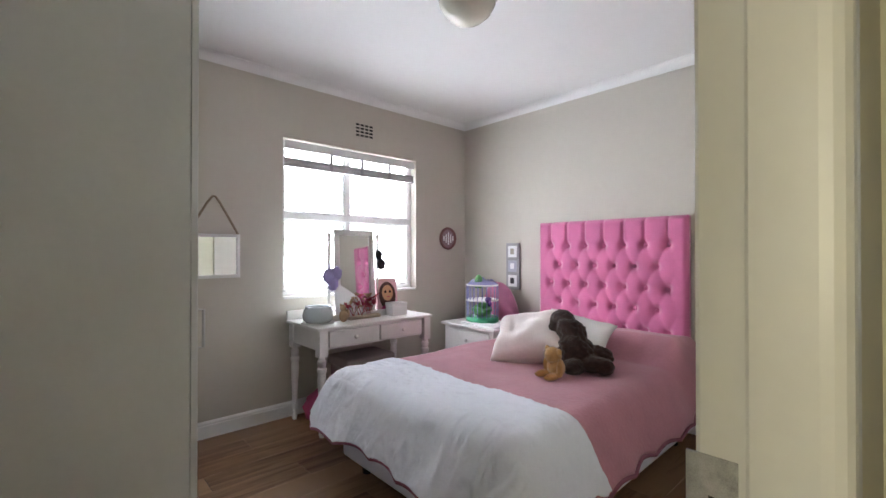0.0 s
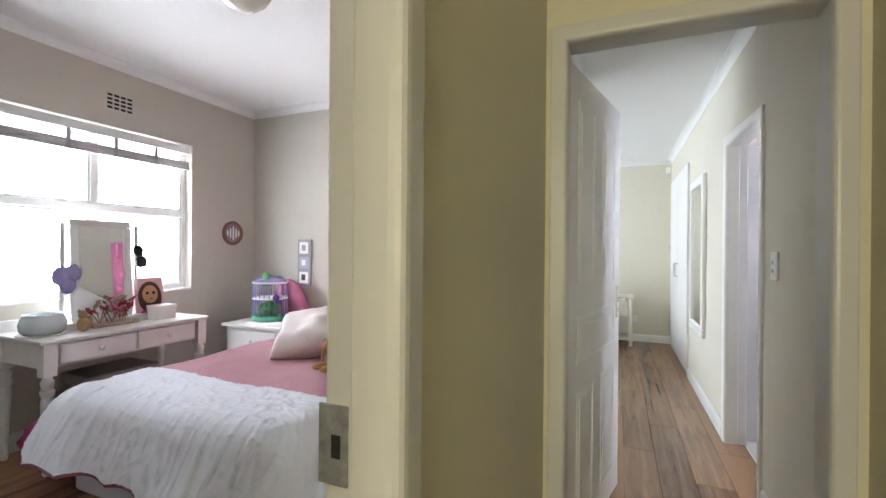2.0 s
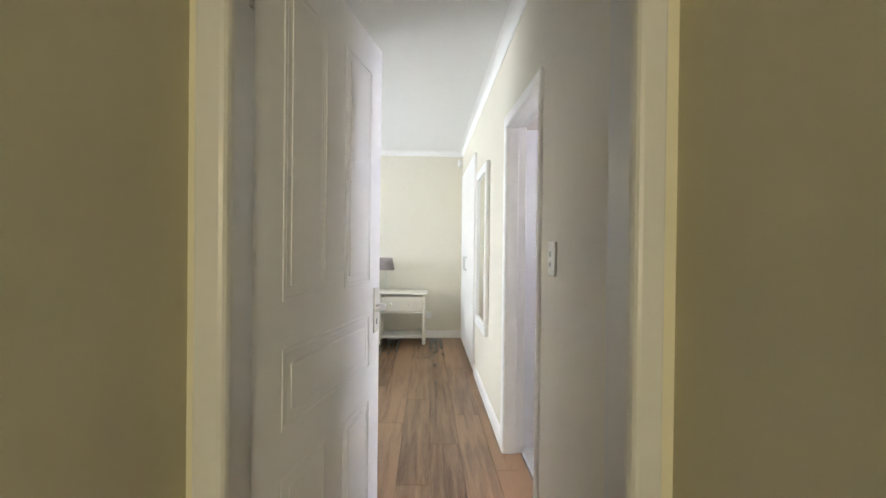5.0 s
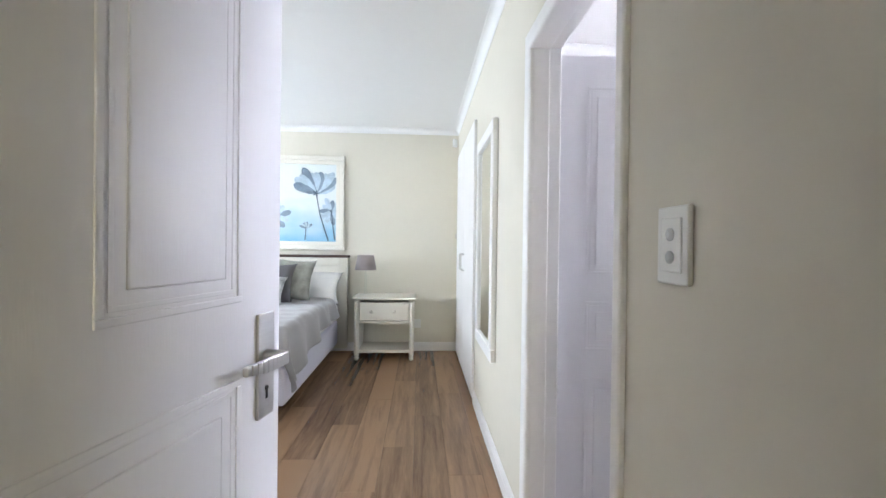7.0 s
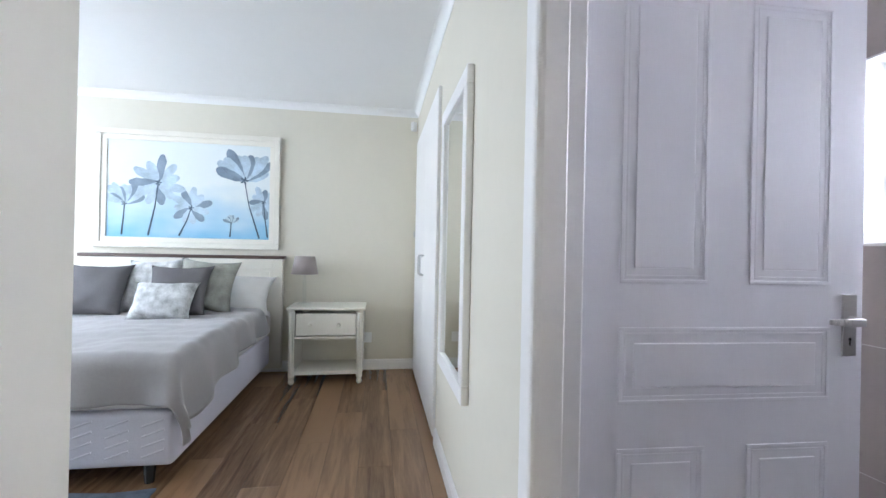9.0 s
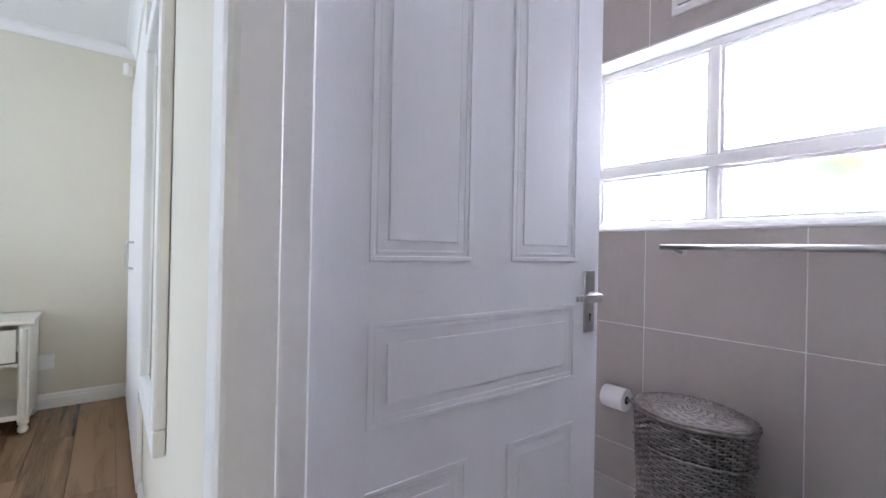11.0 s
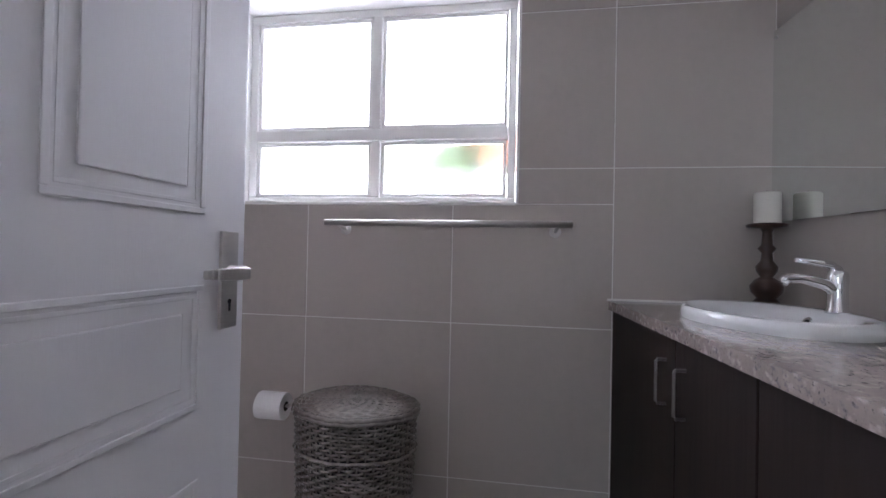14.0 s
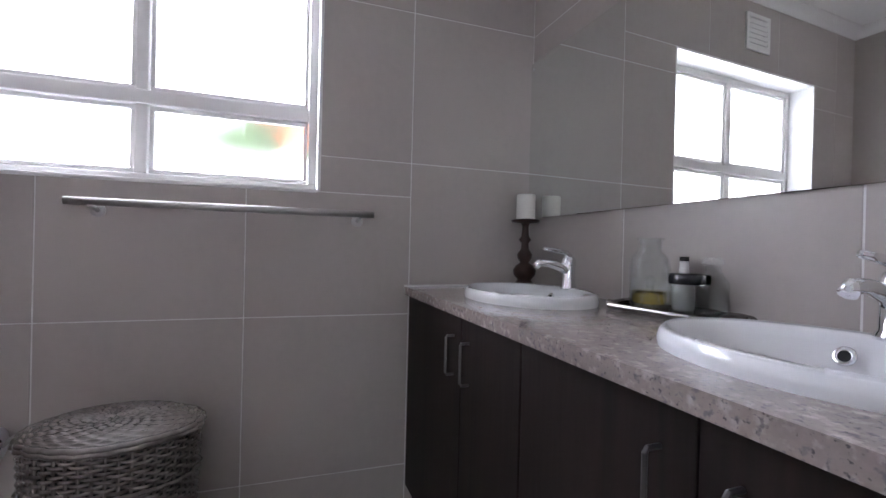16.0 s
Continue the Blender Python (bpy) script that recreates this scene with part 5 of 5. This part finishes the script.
for x1, x0 in ((2.335, 1.483), (1.481, VX0)):
    u = thing("vanity_unit", "dark woodgrain vanity cupboard with steel bow handles", "cabinet", (0, 0, 0), 0, "vanity cupboards")
    part("body", box((x0, BATH_S + .005, .10), (x1, VF - .022, VT - .18), .002), M_CAB, u)
    mid = 1.80 if x1 > 2 else 1.075
    for a, b2_, hx in ((x0 + .002, mid - .0015, mid - .054), (mid + .0015, x1 - .002, mid + .054)):
        d = part("door", box((a, VF - .020, .11), (b2_, VF, VT - .036), .002), M_CAB, u)
        part("handle", tube([(hx, VF, .797), (hx, VF + .022, .797), (hx, VF + .026, .792), (hx, VF + .026, .690), (hx, VF + .022, .685), (hx, VF, .685)], .0042, 8), M_DSTEEL, d, "steel bow handle")


def basin(name, cx, cy):
    ob = thing(name, "white oval inset ceramic basin with chrome mixer", "basin", (cx, cy, VT), 0, "basins")
    A, B = .252, .192
    prof = [(1.0, .0), (1.005, .012), (.985, .028), (.94, .034), (.88, .030), (.83, .012), (.76, -.03), (.60, -.09), (.35, -.125), (.10, -.135)]
    bm = bmesh.new()
    n = 56
    rings = []
    for r, zz in prof:
        ring = []
        for i in range(n):
            a = 2 * math.pi * i / n
            shift = -.0 if r > .9 else .03 * (1 - r / .9) + .018
            ring.append(bm.verts.new((A * r * math.cos(a), B * r * math.sin(a) + shift * (1 if r < .9 else 0), zz)))
        rings.append(ring)
    for p, q in zip(rings, rings[1:]):
        for i in range(n):
            bm.faces.new((p[i], p[(i + 1) % n], q[(i + 1) % n], q[i]))
    bm.faces.new(rings[-1])
    part("bowl", bm, M_CERAMIC, ob, "", True)
    m = Matrix.Translation((.045, -.122, -.004)) @ Matrix.Rotation(radians(-66), 4, 'X')
    part("overflow", lathe([(.008, .0), (.016, .0), (.017, .004), (.014, .006), (.009, .004)], 20, None, (0, 0, 0), 1, 1, m), M_CHROME, ob, "chrome overflow ring", True)
    part("overflow_hole", lathe([(.0095, .003), (.0095, .0045)], 16, None, (0, 0, 0), 1, 1, m), M_DARK, ob)
    part("waste", lathe([(.03, -.134), (.032, -.130), (.02, -.128)], 20, None, (0, .05, 0)), M_CHROME, ob, "chrome waste")
    tp_ = part("tap", lathe([(.027, .03), (.027, .036), (.022, .045), (.021, .10), (.023, .12), (.020, .135), (.008, .142)], 24, None, (0, -.160, 0)), M_CHROME, ob, "chrome mixer tap", True)
    part("spout", tube([(0, -.16, .085), (0, -.125, .105), (0, -.075, .117), (0, -.04, .116), (0, -.03, .105)], .012, 14, None, [.017, .015, .0125, .0125, .0125]), M_CHROME, tp_, "", True)
    part("lever", tube([(0, -.16, .137), (0, -.145, .152), (0, -.095, .160), (0, -.06, .164)], .007, 10, None, [.014, .010, .008, .006]), M_CHROME, tp_, "", True)
    return ob


for bx, by in BASINS:
    basin("basin", bx, by)

# mirror over the vanity
vmr = thing("bathroom_mirror", "large frameless mirror over the vanity", "mirror")
part("glass", box((.66, BATH_S + .004, 1.187), (BATH_E - .003, BATH_S + .010, 1.865), .0015, 1), M_MIRROR, vmr)
for x, zz in ((2.31, 1.835), (2.31, 1.215)):
    m = Matrix.Translation((x, BATH_S + .010, zz)) @ Matrix.Rotation(radians(-90), 4, 'X')
    part("screw_cap", lathe([(.006, 0), (.005, .003)], 12, None, (0, 0, 0), 1, 1, m), M_STEEL, vmr)

# candlestick
cs = thing("candlestick", "dark turned wood candlestick with an ivory candle", "candlestick", (2.245, .472, VT))
part("stick", lathe([(.055, 0), (.055, .012), (.04, .02), (.028, .035), (.045, .055), (.048, .075), (.035, .095), (.018, .105), (.03, .125), (.032, .14), (.018, .16), (.015, .185), (.026, .20), (.016, .215), (.013, .255), (.02, .268), (.056, .272), (.06, .280), (.05, .284)], 28), M_DKWOOD, cs, "", True)
cd = part("candle", lathe([(.038, .284), (.0385, .29), (.0385, .383), (.034, .388), (.010, .384)], 28), M_CANDLE, cs, "ivory pillar candle", True)
part("wick", tube([(0, 0, .384), (0, .001, .395)], .0012, 6), M_DARK, cd, "dark wick")

# silver tray with bottles
ty = thing("tray", "ornate silver tray on the vanity top", "tray", (1.512, .485, VT), 8)
part("dish", box((-.13, -.072, .004), (.13, .072, .010), .003), M_DARKSILVER, ty)
part("rim", tube([(-.132, -.077, .014), (.132, -.077, .014), (.136, -.07, .014), (.136, .07, .014), (.132, .077, .014), (-.132, .077, .014), (-.136, .07, .014), (-.136, -.07, .014), (-.132, -.077, .014)], .007, 8), M_DARKSILVER, ty)
for x in (-1, 1):
    part("handle", blob([((x * .148, 0, .018), (.020, .05, .010)), ((x * .163, .03, .016), (.014, .014, .008)), ((x * .163, -.03, .016), (.014, .014, .008))], 2, .04, 20), M_DARKSILVER, ty, "cast silver handle")
TZ = VT + .0105
bt = thing("glass_bottle", "wide clear apothecary bottle with yellow reflections as a solid fill", "bottle", (1.592, .478, TZ))
part("body", lathe([(.04, 0), (.050, .008), (.051, .110), (.044, .138), (.028, .153), (.028, .178), (.034, .184), (.034, .188), (.025, .188), (.025, .153), (.041, .133), (.047, .108), (.047, .010), (.038, .004)], 36), M_CLEAR, bt, "", True)
# yellow fill: the bottle's reflections put into a coloured solid
part("liquid", lathe([(.04, .012), (.043, .02), (.043, .045), (.0, .045)], 30), glass("amber_reflection", (.75, .58, .12)), bt, "yellow fill standing for reflections", True)
jr = thing("glass_jar", "clear glass jar with a black lid", "jar", (1.49, .455, TZ))
part("body", lathe([(.040, 0), (.045, .006), (.045, .07), (.040, .076), (.041, .072), (.041, .008), (.036, .004)], 32), M_CLEAR, jr, "", True)
part("lid", lathe([(.046, .072), (.047, .076), (.047, .094), (.042, .098)], 32), M_BLACK, jr, "black lid", True)
b = thing("perfume_bottle", "white necked perfume bottle", "bottle", (1.525, .432, TZ))
part("body", lathe([(.022, 0), (.026, .005), (.026, .08), (.012, .095), (.010, .13)], 24), M_WHITEP, b, "", True)
part("cap", lathe([(.011, .128), (.011, .14)], 18), M_DARK, b, "dark cap")
b = thing("perfume_bottle", "small clear stoppered bottle", "bottle", (1.555, .515, TZ))
part("body", lathe([(.022, 0), (.026, .01), (.022, .04), (.009, .05), (.009, .06)], 24), M_CLEAR, b, "", True)
part("stopper", lathe([(.008, .06), (.013, .068), (.014, .078), (.006, .088)], 18), M_CLEAR, b, "glass stopper", True)
b = thing("perfume_bottle", "tall clear glass decanter with stopper", "bottle", (1.435, .445, TZ))
part("body", lathe([(.030, 0), (.034, .006), (.034, .08), (.018, .105), (.016, .12)], 28), M_CLEAR, b, "", True)
part("stopper", lathe([(.014, .12), (.024, .124), (.024, .134), (.010, .142)], 20), M_CLEAR, b, "glass stopper", True)

# the vanity wall stands a little out of square: turn it, and all that is on it, about the counter's outer corner
SKEW = Matrix.Translation((BATH_E, .94, 0)) @ Matrix.Rotation(radians(2.1), 4, 'Z') @ Matrix.Translation((-BATH_E, -.94, 0))
ON_VANITY = ("wall_bath_south", "trim_cove_7", "countertop", "plinth", "vanity_unit", "basin", "bathroom_mirror", "candlestick", "tray", "glass_bottle", "glass_jar", "perfume_bottle")
for ob in list(bpy.data.objects):
    if ob.parent is None and ob.name.split(".")[0] in ON_VANITY:
        ob.matrix_world = SKEW @ ob.matrix_world

# vent above the window
vt = thing("wall_vent", "white louvred wall vent above the window", "vent")
part("backing", box((BATH_E - .004, 1.83, 2.225), (BATH_E + .001, 2.03, 2.425), .001), M_DARK, vt)
m = Matrix.Translation((BATH_E - .001, 1.93, 2.325)) @ Matrix.Rotation(radians(-90), 4, 'Z')
part("frame", ring_frame(.21, .21, .025, .012, .003, m), M_WHITEP, vt)
for k in range(6):
    zz = 2.25 + k * .028
    part("slat", box((-.085, -.010, -.009), (.085, -.007, .011), 0, 1, None, Matrix.Translation((BATH_E - .001, 1.93, zz)) @ Matrix.Rotation(radians(-90), 4, 'Z') @ Matrix.Rotation(radians(25), 4, 'X')), M_WHITEP, vt)

# flowering shrub outside the bathroom window
random.seed(3)
sh = thing("shrub", "low flowering shrub seen through obscure glass", "shrub", (2.82, 1.53, .04))
part("stem", tube([(0, 0, -.165), (.02, .03, .6), (0, .0, 1.45)], .02, 8), M_BROWN, sh)
lf, fl = bmesh.new(), bmesh.new()
for k in range(420):
    d = Vector((random.gauss(0, 1), random.gauss(0, 1), random.gauss(0, 1))).normalized() * random.uniform(.3, 1)
    p = Vector((d.x * .14, d.y * .30, 1.50 + d.z * .14))
    tgt = fl if (p.y < -.08 and random.random() < .5) else lf
    q = Vector((random.uniform(-1, 1), random.uniform(-1, 1), random.uniform(-1, 1))).normalized() * .045
    w = q.orthogonal().normalized() * .016
    vs = [tgt.verts.new(c) for c in (p - q, p + w, p + q, p - w)]
    tgt.faces.new(vs)
part("crown", blob([((0, .05, 1.50), (.10, .17, .10)), ((0, .18, 1.46), (.08, .1, .07))], 3, .04, 14), M_GREENERY, sh)
part("bloom", blob([((-.02, -.15, 1.53), (.11, .13, .10)), ((0, -.04, 1.56), (.10, .11, .07))], 3, .04, 14), M_CLAY, sh, "rusty orange blooms")
part("leaf", lf, M_GREENERY, sh)
part("bloom", fl, M_CLAY, sh, "rusty orange blooms")

# ---------- floors and wall tiles, piece by piece ----------
structure("subfloor", box((-4.1, -5.3, -.1), (2.6, 5.2, -.012)), M_GAP, "dark gaps under the floorboards", "floor")
floor = structure("floor", box((-4.0, -5.2, -.012), (BATH_W, NORTH2, -.008)), M_GAP, "brown oak laminate floor", "floor")
random.seed(4)
PW, PL = .185, 1.26
cache = {}


def plank_mesh(w, l):
    key = (round(w, 3), round(l, 3))
    if key not in cache:
        cache[key] = link_mesh("plank", box((0, 0, -.008), (key[0] - .0012, key[1] - .0012, 0), .0012, 1), M_FLOOR)
    return cache[key]


count = 0
for c in range(int((EAST + .11 + 4.0) / PW) + 1):
    x = EAST + .1 - (c + 1) * PW
    y = -2.2 - PL * ((c * .37) % 1)
    while y < NORTH2:
        a, b2 = max(y, -2.2), min(y + PL, NORTH2)
        near = (x > -2.2 and a > -.6) or (x < -.7 and a < NORTH1)
        if b2 - a > .05 and near and not (a >= NORTH1 and x < -3.95):
            ob = new("plank", plank_mesh(PW, round(b2 - a, 2)))
            ob.location = (x, a, 0)
            ob.parent = floor
            count += 1
        y += PL
b = box((-3.95, 1.95, -.008), (-2.2, NORTH2, -.001))
tagged(part("board_rest", b, M_FLOOR, floor), "", "", "", "stuff")

bath_floor = structure("floor_bath", box((BATH_W, BATH_S - .10, -.012), (BATH_E + .01, BATH_N, -.004)), M_GROUT, "pale tiled bathroom floor", "floor")
TS = .6


def rect_tiles(parent, plane, spans, material):
    """Tiles as thin bevelled pieces on a wall or floor: spans are (a0, a1, b0, b1) rectangles."""
    for a0, a1, b0, b1 in spans:
        w, h = round(a1 - a0 - .004, 3), round(b1 - b0 - .004, 3)
        if w < .01 or h < .01:
            continue
        key = (plane, w, h)
        if key not in cache:
            lo, hi = {'east': ((0, 0, 0), (.010, w, h)), 'south': ((0, -.010, 0), (w, 0, h)), 'floor': ((0, 0, -.004), (w, h, .0))}[plane]
            cache[key] = link_mesh("tile", box(lo, hi, .0012, 1), material)
        ob = new("tile", cache[key])
        ob.location = {'east': (BATH_E, a0 + .002, b0 + .002), 'south': (a0 + .002, BATH_S, b0 + .002), 'floor': (a0 + .002, b0 + .002, 0)}[plane]
        ob.parent = parent


def cells(a_lo, a_hi, a_off, b_lo, b_hi, b_off, hole=None, extra_a=(), extra_b=()):
    av = sorted({a_lo, a_hi, *[a_off + k * TS for k in range(-10, 12) if a_lo + .01 < a_off + k * TS < a_hi - .01]})
    bv = sorted({b_lo, b_hi, *[b_off + k * TS for k in range(-10, 12) if b_lo + .01 < b_off + k * TS < b_hi - .01]})
    out = []
    for a0, a1 in zip(av, av[1:]):
        for b0, b1 in zip(bv, bv[1:]):
            if hole and a1 > hole[0] and a0 < hole[1] and b1 > hole[2] and b0 < hole[3]:
                if b0 < hole[2]:
                    out.append((a0, a1, b0, hole[2]))
                if b1 > hole[3]:
                    out.append((a0, a1, hole[3], b1))
                m0, m1 = max(b0, hole[2]), min(b1, hole[3])
                if a0 < hole[0]:
                    out.append((a0, hole[0], m0, m1))
                if a1 > hole[1]:
                    out.append((hole[1], a1, m0, m1))
            else:
                out.append((a0, a1, b0, b1))
    return out


rect_tiles(bpy.data.objects["wall_bath_east"], 'east', cells(BATH_S, BATH_N, .940, 0, H2, .785, (1.290, 2.506, 1.250, 2.127)), M_TILE)
rect_tiles(bpy.data.objects["wall_bath_south"], 'south', cells(BATH_W + .012, BATH_E - .001, BATH_E - .60 + .03, 0, H2, .785), M_TILE)
rect_tiles(bath_floor, 'floor', cells(BATH_W + .012, BATH_E, BATH_E - .45, BATH_S, BATH_N, .94), M_FTILE)
